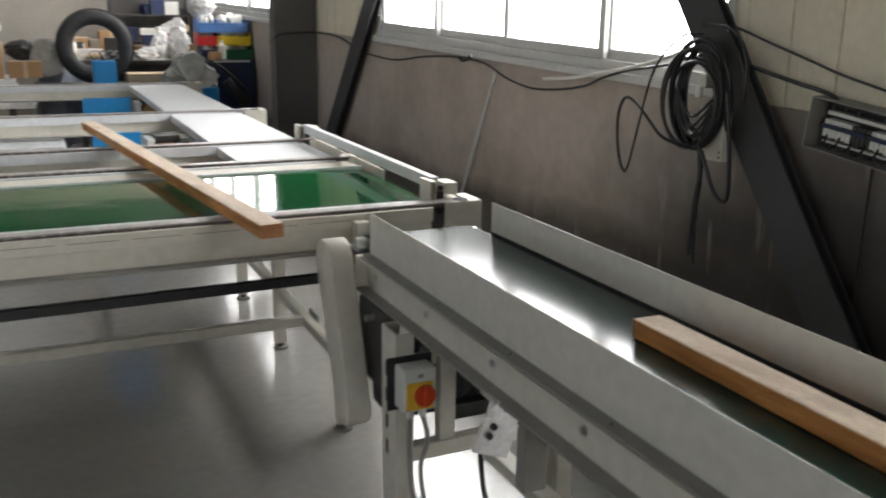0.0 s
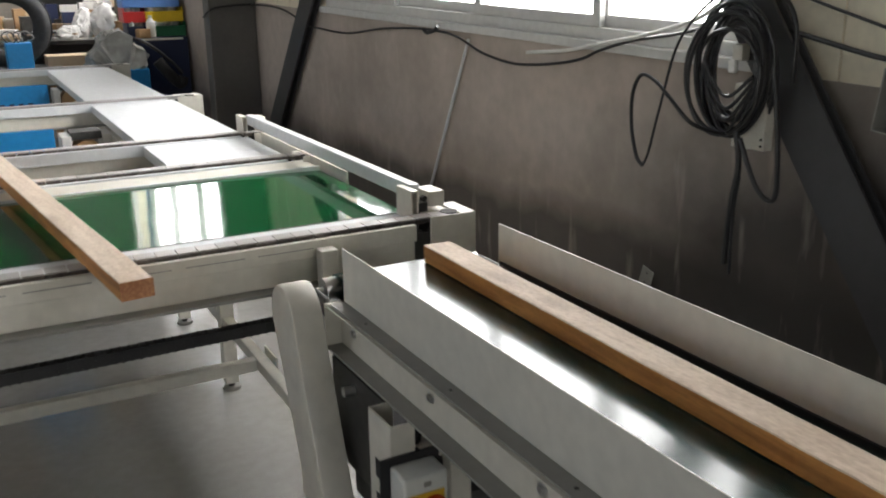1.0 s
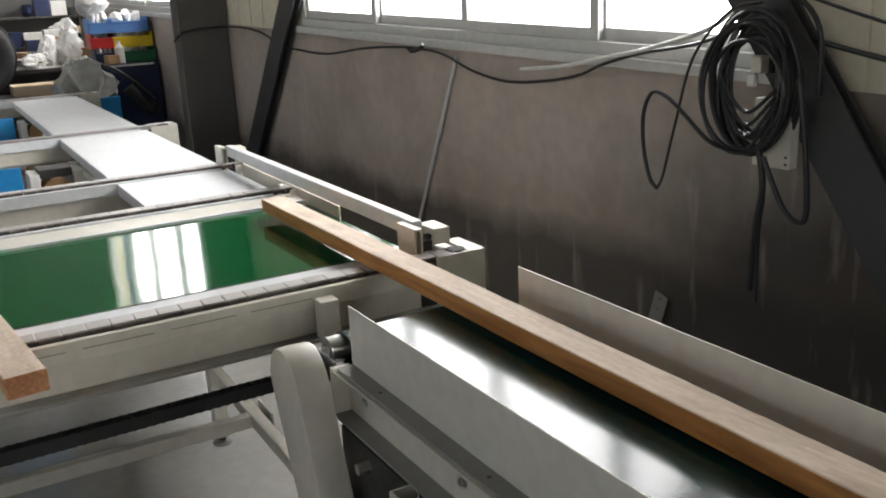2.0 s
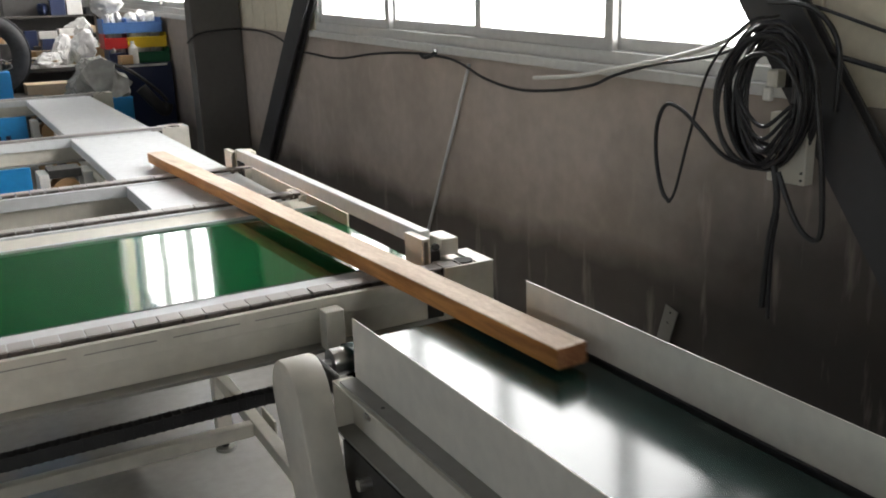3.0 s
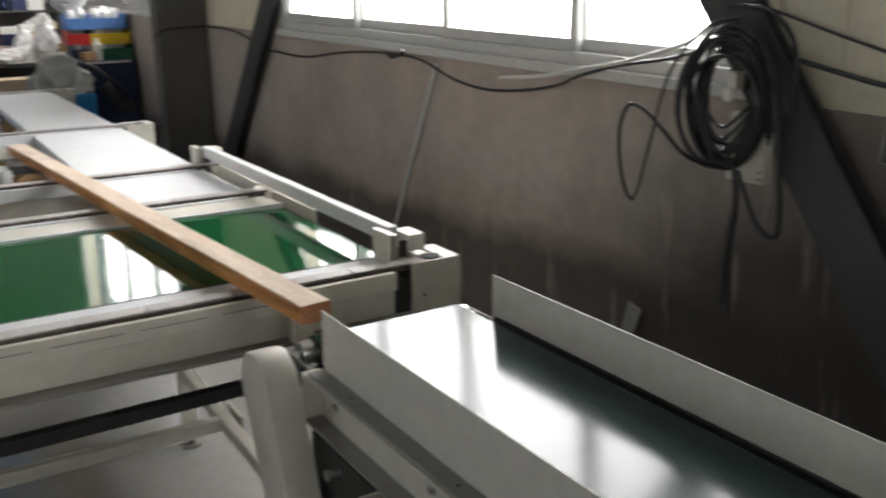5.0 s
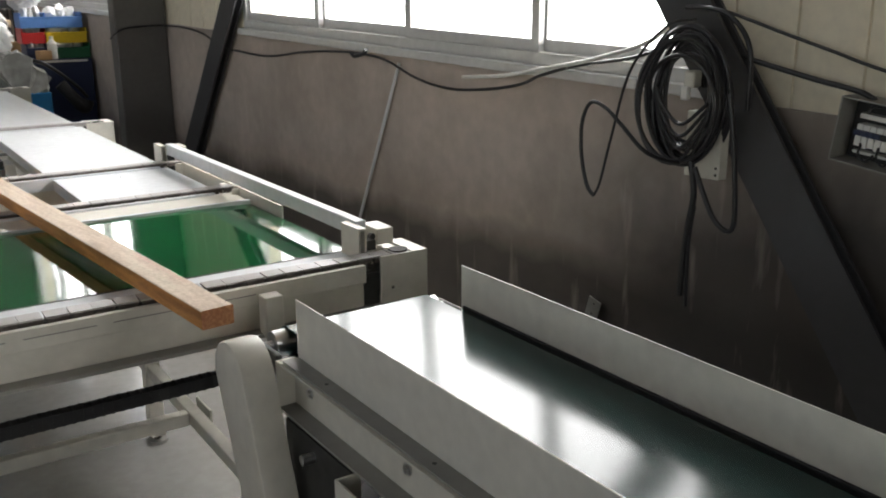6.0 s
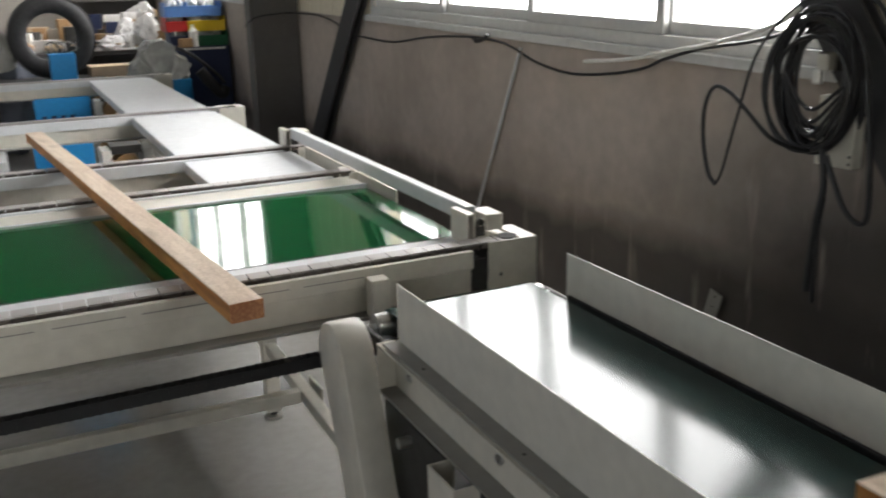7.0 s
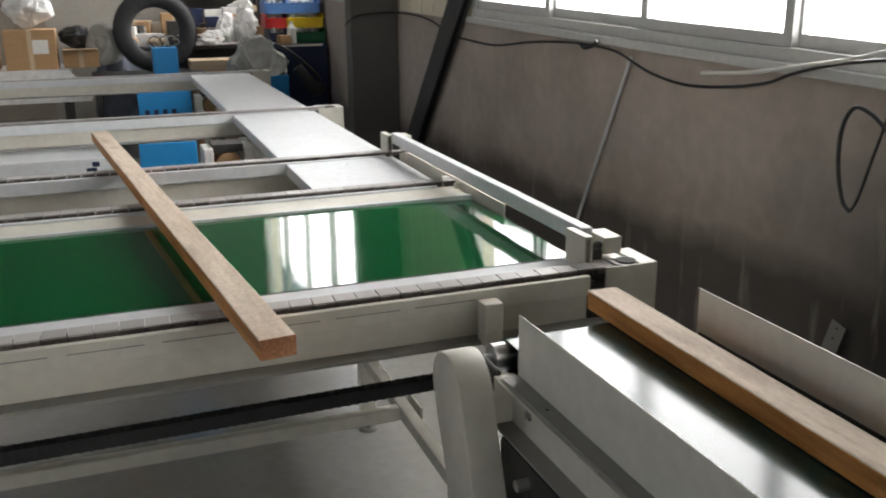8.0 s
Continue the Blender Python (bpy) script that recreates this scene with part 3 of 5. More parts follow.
part("bed_ledge", B(X0, X1 + 0.02, 3.677, 3.842, 0.77, 0.788, bevel=0.002), PAINT, table)
part("bed_tray", B(X0, X1 + 0.02, 2.92, 3.66, 0.70, 0.7645), PAINT, table)

# white slide panels at the wall end
for a, b, x0 in ((3.935, 4.462, 0.935), (4.565, 5.982, 0.93), (6.085, 8.40, 0.925)):
    bm = bmesh.new()
    box(bm, x0, 1.385, a, b, TZ - 0.030, TZ - 0.018, bevel=0.003)
    box(bm, x0, x0 + 0.012, a, b, TZ - 0.062, TZ - 0.0305)
    pan = part("slide_panel", bm, PANEL, table, "white painted slide panel")
    rod(b2 := bmesh.new(), (1.16, b - 0.10, TZ - 0.019), (1.16, b - 0.10, TZ - 0.0155), 0.006)
    part("screw", b2, STEEL, pan)

# end posts that house the sprockets
for i, (yr, y) in enumerate(zip(RAILS, (2.795, 3.85, 4.48, 6.0, 8.42))):
    bm = bmesh.new()
    box(bm, 1.405, 1.55, y - 0.055, y - 0.049, TZ - 0.28, TZ)
    box(bm, 1.405, 1.55, y + 0.075, y + 0.081, TZ - 0.28, TZ)
    box(bm, 1.542, 1.55, y - 0.049, y + 0.075, TZ - 0.28, TZ)
    box(bm, 1.505, 1.542, y - 0.049, y + 0.075, TZ - 0.006, TZ)
    box(bm, 1.405, 1.49, yr + 0.052, y + 0.075, TZ - 0.006, TZ)
    post = part("end_post", bm, PAINT, table, "cream end post around the sprocket")
    sp = bmesh.new()
    rod(sp, (1.445, y - 0.03, TZ - 0.055), (1.445, y + 0.03, TZ - 0.055), 0.042, 20)
    for k in range(10):
        a = k * math.tau / 10
        c = Vector((1.445 + 0.046 * math.cos(a), 0, TZ - 0.055 + 0.046 * math.sin(a)))
        rod(sp, (c.x, y + 0.004, c.z), (c.x, y + 0.028, c.z), 0.008, 6)
    part("sprocket", sp, DARKSTEEL, post)
    # flat dark disc: the shade inside the round opening is put into its colour
    part("sprocket_opening", rod(bmesh.new(), (1.482, y - 0.015, TZ - 0.003), (1.482, y - 0.015, TZ + 0.0015), 0.026, 22), MATTDARK, post)
    if i < 2:
        for z in (0.70, 0.74, 0.66):
            part("bolt", rod(bmesh.new(), (1.385, y - 0.02, z), (1.385, y - 0.034, z), 0.008, 6), STEEL, post)
        part("bolt", rod(bmesh.new(), (1.44, y - 0.055, TZ - 0.09), (1.44, y - 0.0565, TZ - 0.09), 0.005, 8), STEEL, post)

# guard rail along the wall end, on two blocks
bm = bmesh.new()
box(bm, 1.398, 1.430, 2.86, 4.52, 0.836, 0.880, bevel=0.003)
part("guard_rail", bm, PANEL, table, "white square guard rail")
for y0, y1 in ((2.80, 2.90), (4.50, 4.60)):
    bm = bmesh.new()
    box(bm, 1.374, 1.379, y0, y1, TZ - 0.03, 0.874)
    box(bm, 1.379, 1.397, y0, y1, 0.868, 0.874)
    box(bm, 1.392, 1.397, y0, y1, TZ - 0.03, 0.868)
    box(bm, 1.379, 1.392, y1 - 0.006, y1, TZ - 0.03, 0.868)
    blk = part("rail_bracket", bm, PAINT, table, "cream bracket with a hollow front")
    part("bracket_cap", B(1.431, 1.482, y0 + 0.002, y1 - 0.01, 0.822, 0.866, bevel=0.003), PAINT, blk)
    part("bracket_back", B(1.3975, 1.4305, y0 + 0.01, y0 + 0.058, TZ - 0.03, 0.835), DARKSTEEL, blk)
    part("bolt", rod(bmesh.new(), (1.414, y0 + 0.009, 0.85), (1.414, y0 - 0.004, 0.85), 0.009, 8), DARKSTEEL, blk)
part("side_plate", B(1.432, 1.438, 3.43, 4.42, 0.62, 0.812), PAINT, table)

# nub on the front beam
part("stop_block", B(1.055, 1.102, 2.685, 2.729, 0.672, 0.776, bevel=0.003), PAINT, table, "small cream stop block on the front beam")


def leg(x, y):
    lg = part("leg", B(x - 0.025, x + 0.025, y - 0.025, y + 0.025, 0.028, TZ - 0.130, bevel=0.003), PAINT, table)
    part("foot_stem", rod(bmesh.new(), (x, y, 0.012), (x, y, 0.028), 0.012, 10), DARKSTEEL, lg)
    part("foot_plate", rod(bmesh.new(), (x, y, 0.0), (x, y, 0.012), 0.034, 16), GREYSTRIP, lg)


for x in (1.02, -0.75, -2.9):
    for y in (2.76, 3.64, 4.40, 6.0, 8.42):
        leg(x, y)
for x in (1.02, -0.75, -2.9):
    part("side_bar", B(x - 0.018, x + 0.018, 2.786, 4.374, 0.25, 0.29, bevel=0.003), PAINT, table)
    part("upper_bar", B(x - 0.018, x + 0.018, 2.81, 8.40, TZ - 0.21, TZ - 0.170), PAINT, table)
part("cross_bar", B(X0, 1.0, 3.19, 3.225, 0.25, 0.29, bevel=0.003), PAINT, table, "long cream cross bar near the floor")
part("plate", B(1.05, 1.056, 3.15, 3.27, 0.24, 0.30), PAINT, table)

part("thin_cable", tube(bmesh.new(), smooth_path([(-0.6, 3.4, 0.62), (0.0, 3.4, 0.52), (0.35, 3.4, 0.50), (0.62, 3.4, 0.55), (0.72, 3.4, 0.62)]), 0.005), GREYSTRIP, table)

# black drive chain below the front beam
bm = bmesh.new()
for k in range(200):
    x = 0.93 - k * 0.021
    u = (0.93 - x) / 4.2
    z = 0.578 + 0.012 * (2 * u - 1) ** 2
    box(bm, x - 0.0105, x + 0.0102, 2.705, 2.735, z - 0.0155, z + 0.0138)
    rod(bm, (x + 0.0105, 2.7062, z - 0.001), (x + 0.0105, 2.7338, z - 0.001), 0.0172, 8)
part("drive_chain", bm, BLACK, table, "black sagging drive chain")

# ---- slat chains on the rails: the links ride left with the boards ----
PITCH, SPEED = 0.0508, 0.157
link_bm = bmesh.new()
box(link_bm, -PITCH / 2 + 0.0012, PITCH / 2 - 0.0012, -0.024, 0.024, -0.005, 0.0, bevel=0.0012)
for y_ in (-0.0225, 0.0175):
    box(link_bm, -0.021, 0.004, y_, y_ + 0.005, -0.018, -0.0075, mat=1)
for y_ in (-0.0155, 0.011):
    box(link_bm, 0.004, 0.0245, y_, y_ + 0.0045, -0.018, -0.0052, mat=1)
rod(link_bm, (PITCH / 2 - 0.006, -0.023, -0.016), (PITCH / 2 - 0.006, 0.023, -0.016), 0.0045, 6, mat=1)
link_mesh = bpy.data.meshes.new("link")
link_bm.to_mesh(link_mesh)
link_bm.free()
link_mesh.materials.append(LINK)
link_mesh.materials.append(CHAINSIDE)
SPX, SPZ, SPR = 1.445, TZ - 0.055, 0.055


def chain_pose(s, y):
    """Place on the chain: s metres before the top of the end sprocket is positive to the left."""
    arc = math.pi * SPR
    if s >= 0:
        return pose(SPX - s, y + 0.024, TZ)
    if s > -arc:
        a = -s / SPR
        return pose(SPX + SPR * math.sin(a), y + 0.024, SPZ + SPR * math.cos(a), 0, math.degrees(a), 0)
    return pose(SPX + (s + arc), y + 0.024, SPZ - SPR, 0, 180, 0)


MOVING_LINKS = []
for r, y in enumerate(RAILS):
    if r < 3:
        n_in, n_out = 26, 76 if r == 0 else 58
        for k in range(-n_in, n_out):
            ob = new("chain_link", link_mesh)
            ob.parent = BEAMS[r]
            ob.matrix_basis = chain_pose(k * PITCH, y)
            MOVING_LINKS.append((ob, k * PITCH, y))
    else:
        bm = bmesh.new()
        x = 1.44
        while x > -1.5:
            box(bm, x - PITCH + 0.0024, x, y, y + 0.048, TZ - 0.005, TZ)
            x -= PITCH
        box(bm, -1.5, 1.44, y + 0.006, y + 0.040, TZ - 0.026, TZ - 0.0055)
        tagged(part("chain_strand", bm, LINK, BEAMS[r]), kind="stuff")

# ---- the belt conveyor ----
CY0, CY1 = -4.6, 2.43
conveyor = thing("belt_conveyor", Matrix.Translation((1.17, 2.32, 0)) @ Matrix.Rotation(radians(0.55), 4, "Z") @ Matrix.Translation((-1.17, -2.32, 0)), "narrow belt conveyor with grey sheet guards and a dark green belt", "conveyor")
BZ = 0.798
bm = bmesh.new()
prof = [(CY0, BZ)] + [(CY1 + 0.034 * math.sin(a), BZ - 0.034 + 0.034 * math.cos(a)) for a in np.linspace(0, math.pi, 13)] + [(CY0, BZ - 0.068)]
inner = [(CY0, BZ - 0.004)] + [(CY1 + 0.030 * math.sin(a), BZ - 0.034 + 0.030 * math.cos(a)) for a in np.linspace(0, math.pi, 13)] + [(CY0, BZ - 0.064)]
outline(bm, prof + inner[::-1], "x", 0.995, 1.352)
for f in bm.faces:
    f.smooth = len(f.verts) == 4
part("belt", bm, DARKBELT, conveyor, "dark green belt with a satin gloss")
part("slider_bed", B(1.0, 1.347, CY0, 2.38, BZ - 0.02, BZ - 0.0045), PAINT, conveyor)
roller = part("head_roller", rod(bmesh.new(), (0.962, CY1, BZ - 0.034), (1.372, CY1, BZ - 0.034), 0.0295, 24), STEEL, conveyor)
part("shaft", rod(bmesh.new(), (0.90, CY1, BZ - 0.034), (1.40, CY1, BZ - 0.034), 0.010, 14), STEEL, roller)


def conveyor_side(s, x):
    """A channel rail that opens outwards, with a bent guard sheet on it. s: -1 or 1, the way out."""
    def bx(bm, a, b, *r, **k):
        return box(bm, min(x + s * a, x + s * b), max(x + s * a, x + s * b), *r, **k)
    bm = bmesh.new()
    bx(bm, 0.0, 0.004, CY0, 2.345, 0.665, 0.765)
    side = part("side_channel", bm, PAINT, conveyor)
    # the darker grey carries the shade below the upper flange
    part("lower_flange", bx(bmesh.new(), 0.0041, 0.042, CY0, 2.345, 0.661, 0.666), GREYSTRIP, side)
    part("upper_flange", bx(bmesh.new(), 0.0041, 0.042, CY0, 2.345, 0.761, 0.7655), PAINT, side)
    part("end_plate", bx(bmesh.new(), 0.0041, 0.042, 2.341, 2.345, 0.6661, 0.7609), PAINT, side)
    bm = bmesh.new()
    bx(bm, 0.0, 0.0022, CY0, 2.322, 0.772, 0.893)
    bx(bm, 0.0, 0.036, CY0, 2.322, 0.7675, 0.7715, mat=1)
    part("guard_sheet", bm, (SHEET, GREYSTRIP), conveyor, "bent grey-white guard sheet with a thin edge")
    y = 2.27
    while y > CY0:
        b = bmesh.new()
        rod(b, (x + s * 0.0042, y, 0.712), (x + s * 0.011, y, 0.712), 0.0075, 6)
        rod(b, (x + s * 0.0042, y, 0.712), (x + s * 0.0055, y, 0.712), 0.012, 14)
        part("bolt", b, STEEL, side)
        # dark disc laid on the sheet for the shade in a small hole
        part("hole_plug", rod(bmesh.new(), (x + s * 0.018, y - 0.10, 0.7716), (x + s * 0.018, y - 0.10, 0.7722), 0.004, 10), DARKSTEEL, side)
        y -= 0.36


conveyor_side(-1, 0.972)
conveyor_side(1, 1.372)
# Added strip: its black stands for shade and dark reflection at the guard's foot.
part("belt_seal", B(1.3655, 1.3715, CY0, 2.31, 0.7735, 0.803, bevel=0.002), BLACK, conveyor, "black strip for the shade between belt and guard")

# long rounded cover over the drive chain
bm = bmesh.new()
top, bot, r1, r2 = (2.385, 0.735), (2.235, 0.345), 0.075, 0.062
ang = math.atan2(top[1] - bot[1], top[0] - bot[0])
pts = [(top[0] + r1 * math.cos(ang + a), top[1] + r1 * math.sin(ang + a)) for a in np.linspace(-math.pi / 2, math.pi / 2, 13)]
pts += [(bot[0] + r2 * math.cos(ang + math.pi + a), bot[1] + r2 * math.sin(ang + math.pi + a)) for a in np.linspace(-math.pi / 2 * 0.98, math.pi / 2 * 0.98, 9)]
outline(bm, pts, "x", 0.845, 0.915)
es = [e for e in bm.edges if abs(e.verts[0].co.x - e.verts[1].co.x) < 1e-6]
bmesh.ops.bevel(bm, geom=es, offset=0.006, segments=2, affect="EDGES", profile=0.5)
for f in bm.faces:
    f.smooth = len(f.verts) == 4
part("chain_cover", bm, PAINT, conveyor, "long rounded cream drive cover")
b = rod(bmesh.new(), (0.935, 2.19, 0.62), (0.905, 2.19, 0.62), 0.011, 12)
part("knob", b, STEEL, conveyor)
part("motor_plate", B(0.93, 0.938, 2.04, 2.31, 0.42, 0.655), DARKSTEEL, conveyor, "dark motor plate under the rail")
# bracket arms that carry the head shaft
for x in (0.94, 1.40):
    b = bmesh.new()
    box(b, x - 0.006, x + 0.006, 2.345, 2.46, 0.728, 0.775, bevel=0.004)
    part("shaft_arm", b, DARKSTEEL, conveyor)

# legs
for y in (1.93, -0.6, -3.6):
    for x, out in ((0.892, -1), (1.452, 1)):
        b = bmesh.new()
        x_in = x - out * 0.05
        box(b, min(x, x + out * -0.004), max(x, x + out * -0.004), y, y + 0.10, 0.02, 0.66)
        box(b, min(x - out * 0.0041, x_in), max(x - out * 0.0041, x_in), y, y + 0.004, 0.02, 0.66)
        box(b, min(x - out * 0.0041, x_in), max(x - out * 0.0041, x_in), y + 0.096, y + 0.10, 0.02, 0.66)
        lg = part("leg", b, PAINT, conveyor, "slotted cream channel leg")
        for z in (0.30, 0.375, 0.45, 0.525):
            part("slot", B(min(x, x + out * 0.0012), max(x, x + out * 0.0012), y + 0.055, y + 0.072, z, z + 0.04), BLACK, lg)
        part("foot_plate", B(x - 0.05, x + 0.05, y - 0.02, y + 0.12, 0, 0.0195), PAINT, lg)
    part("leg_tie", B(0.943, 1.401, y + 0.01, y + 0.05, 0.285, 0.33, bevel=0.003), PAINT, conveyor)
    part("leg_tie", B(0.943, 1.401, y + 0.05, y + 0.09, 0.54, 0.58, bevel=0.003), PAINT, conveyor)
part("motor_upright", B(1.026, 1.073, 1.943, 1.979, 0.331, 0.60, bevel=0.003), PAINT, conveyor)
part("long_tie", B(1.26, 1.32, -3.55, 2.16, 0.14, 0.18, bevel=0.003), PAINT, conveyor)
# gear motor
motor = part("motor", rod(bmesh.new(), (1.11, 2.17, 0.42), (1.36, 2.17, 0.42), 0.072, 20), BLACK, conveyor, "black gear motor below the belt")
for k in range(7):
    part("fin", rod(bmesh.new(), (1.14 + k * 0.03, 2.17, 0.42), (1.148 + k * 0.03, 2.17, 0.42), 0.079, 20), BLACK, motor)
part("gearbox", B(0.945, 1.109, 2.09, 2.25, 0.34, 0.52, bevel=0.01), BLACK, motor)
part("terminal_box", B(1.16, 1.28, 2.11, 2.23, 0.495, 0.56, bevel=0.006), BLACK, motor)
part("motor_foot", B(1.14, 1.30, 2.10, 2.24, 0.30, 0.347, bevel=0.004), DARKSTEEL, motor)
part("motor_lead", tube(bmesh.new(), smooth_path([(1.0, 2.06, 0.66), (0.99, 2.02, 0.60), (0.97, 1.99, 0.57), (0.96, 1.99, 0.50)]), 0.012), CABLE, motor)
# main switch on the leg
sw = part("main_switch", B(0.884, 0.976, 1.862, 1.9245, 0.470, 0.586, bevel=0.006), SWITCH_W, conveyor, "grey switch box with yellow plate and red knob")
part("back_box", B(0.866, 0.99, 1.9246, 1.9285, 0.455, 0.60), BLACK, sw)
part("switch_plate", B(0.893, 0.966, 1.8595, 1.8618, 0.476, 0.550), SWITCH_Y, sw)
b = rod(bmesh.new(), (0.942, 1.8594, 0.514), (0.942, 1.850, 0.514), 0.029, 28)
box(b, 0.936, 0.948, 1.842, 1.8498, 0.487, 0.541, bevel=0.002)
part("knob", b, ORANGE, sw)
part("label_bar", B(0.925, 0.94, 1.8612, 1.8619, 0.562, 0.572), GREYSTRIP, sw)
for x in (0.915, 0.95):
    part("cable_gland", rod(bmesh.new(), (x, 1.89, 0.470), (x, 1.89, 0.443), 0.010, 12), SWITCH_W, sw)
for i, pts in enumerate((((0.915, 1.89, 0.448), (0.912, 1.885, 0.34), (0.92, 1.87, 0.22), (0.96, 1.86, 0.08), (1.05, 1.9, 0.012)), ((0.95, 1.89, 0.448), (0.965, 1.89, 0.37), (0.95, 1.90, 0.28), (0.96, 1.86, 0.15), (1.02, 1.84, 0.012)))):
    part("cable", tube(bmesh.new(), smooth_path(pts), 0.007), GREYSTRIP, conveyor)
# bent steel sensor bracket under the rail
TILT = pose(0.936, 1.45, 0.604, 0, 21, 0)
b = bmesh.new()
box(b, -0.048, 0.036, -0.003, 0.003, -0.06, 0.058)
box(b, 0.0361, 0.040, -0.003, 0.06, -0.06, 0.058)
box(b, -0.048, 0.036, 0.0031, 0.05, 0.054, 0.058)
brk = part("sensor_bracket", b, STEEL, conveyor, "bent bright steel bracket", m=TILT)
for x, z in ((-0.024, -0.018), (-0.022, 0.004)):
    part("bolt", rod(bmesh.new(), (x, -0.0031, z), (x, -0.010, z), 0.008, 6), DARKSTEEL, brk)
part("hanger", B(1.03, 1.09, 1.50, 1.54, 0.40, 0.60, bevel=0.003), GREYSTRIP, conveyor)
part("bracket_cable", tube(bmesh.new(), smooth_path(((0.895, 1.46, 0.55), (0.91, 1.47, 0.46), (0.945, 1.49, 0.36), (0.96, 1.50, 0.25), (0.95, 1.5, 0.1), (0.99, 1.55, 0.012))), 0.006), CABLE, conveyor)
# small upright plate leaning on the wall
PLATE_Y = -0.277
plate = B(0, 0.005, -0.03, 0.03, 0.0, 0.39)
for z in (0.33, 0.372):
    rod(plate, (0.002, 0, z), (-0.0008, 0, z), 0.004, 8, mat=1)
tagged(part("punched_plate", plate, (GREYSTRIP, BLACK), m=WALL @ pose(-0.03, PLATE_Y, 0.0, 16, 0, 0)), "narrow grey punched steel strip leaning upright", "metal strip")


# ---- boards ----
def board(name):
    ob = bmesh.new()
    w, t, L = 0.072, 0.042, 2.80
    n = 84
    rings = []
    for i in range(n + 1):
        y = -L * i / n
        j = 0.0012 * noise.noise(Vector((y * 1.5, 3.1, len(name))))
        rings.append([ob.verts.new((x + j + 0.0009 * noise.noise(Vector((y * 19, x * 50, z * 60 + len(name)))), y + (0.004 * noise.noise(Vector((x * 30, z * 30, i))) if i in (0, n) else 0), z + (0.0011 * noise.noise(Vector((y * 23, x * 70, len(name)))) if z > 0.03 else 0))) for x, z in ((0.002, 0), (w - 0.002, 0), (w, 0.002), (w, t - 0.002), (w - 0.002, t), (0.002, t), (0, t - 0.002), (0, 0.002))])
    for a, b in zip(rings, rings[1:]):
        for k in range(8):
            f = ob.faces.new((a[k], a[(k + 1) % 8], b[(k + 1) % 8], b[k]))
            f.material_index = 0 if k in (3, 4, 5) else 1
    for r in (rings[0], rings[-1]):
        ob.faces.new(r).material_index = 2
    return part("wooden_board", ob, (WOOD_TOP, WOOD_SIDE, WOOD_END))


BOARDS = [tagged(board(n), l, "board", "wooden boards") for n, l in (("a", "long orange-brown wooden board with a pale planed top"), ("bb", "long wooden board lying across the slat chains"), ("ccc", "long wooden board arriving on the dark green belt"))]


# ---- wall things ----
def on_wall(name, label, category, group=""):
    return thing(name, WALL, label, category, group)


def wy(y):
    return (y - 3.471) * 1.0016


# coil of black cable
coil = on_wall("cable_coil", "hanging coil of black electric cable", "cable")
rng = random.Random(5)
for k in range(13):
    cy, cz = wy(2.60) + rng.uniform(-0.012, 0.012), 1.178 + rng.uniform(-0.02, 0.012)
    ry, rz = 0.122 + rng.uniform(-0.028, 0.018), 0.185 + rng.uniform(-0.05, 0.014)
    off = -0.21 - rng.uniform(-0.03, 0.03)
    ph, tw = rng.uniform(0, 6), rng.uniform(-0.2, 0.2)
    pts = []
    for i in range(41):
        a = ph + i * math.tau / 40
        y_, z_ = ry * math.cos(a), rz * math.sin(a)
        pts.append((off + 0.02 * math.sin(a + k), cy + y_ * math.cos(tw) - z_ * math.sin(tw), cz + y_ * math.sin(tw) + z_ * math.cos(tw)))
    part("winding", tube(bmesh.new(), pts, 0.0068), CABLE, coil)
for k in range(4):
    sag = 0.05 + 0.035 * k
    pts = [(-0.23, wy(2.69), 1.20 - 0.01 * k), (-0.24, wy(2.645), 1.18 - sag * 0.8), (-0.24, wy(2.58), 1.15 - sag), (-0.23, wy(2.50), 1.19 - sag * 0.5)]
    part("winding", tube(bmesh.new(), smooth_path(pts), 0.006), CABLE, coil)
strand = [(-0.24, -0.90, 0.985), (-0.30, -0.88, 1.0)] + [(-0.36, y, z) for y, z in ((-0.854, 1.032), (-0.768, 1.095), (-0.702, 1.14), (-0.641, 1.15), (-0.607, 1.086), (-0.609, 0.985), (-0.636, 0.894), (-0.667, 0.864))]
part("loose_loop", tube(bmesh.new(), smooth_path(strand), 0.0062), CABLE, coil)
back = [(-0.36, y, z) for y, z in ((-0.667, 0.864), (-0.691, 0.912), (-0.733, 1.067), (-0.795, 1.261), (-0.916, 1.383))] + [(-0.28, -0.95, 1.40)]
part("loose_loop", tube(bmesh.new(), smooth_path(back), 0.0042), CABLE, coil)
tail = [(-0.93, 1.0), (-0.939, 0.979), (-0.953, 0.894), (-0.939, 0.793), (-0.93, 0.68), (-0.926, 0.58)]
part("tail", tube(bmesh.new(), smooth_path([(-0.24, y, z) for y, z in tail]), 0.0095), CABLE, coil)
part("tail", tube(bmesh.new(), smooth_path([(-0.236, y - 0.012 + 0.01 * math.sin(9 * z), z - 0.03) for y, z in tail[2:]]), 0.006), CABLE, coil)
tail2 = [(-0.95, 0.98), (-0.986, 0.908), (-1.02, 0.85), (-1.054, 0.819), (-1.085, 0.815), (-1.098, 0.85), (-1.089, 0.965), (-1.07, 1.10), (-1.05, 1.2)]
part("tail", tube(bmesh.new(), smooth_path([(-0.24, y, z) for y, z in tail2]), 0.0078), CABLE, coil)

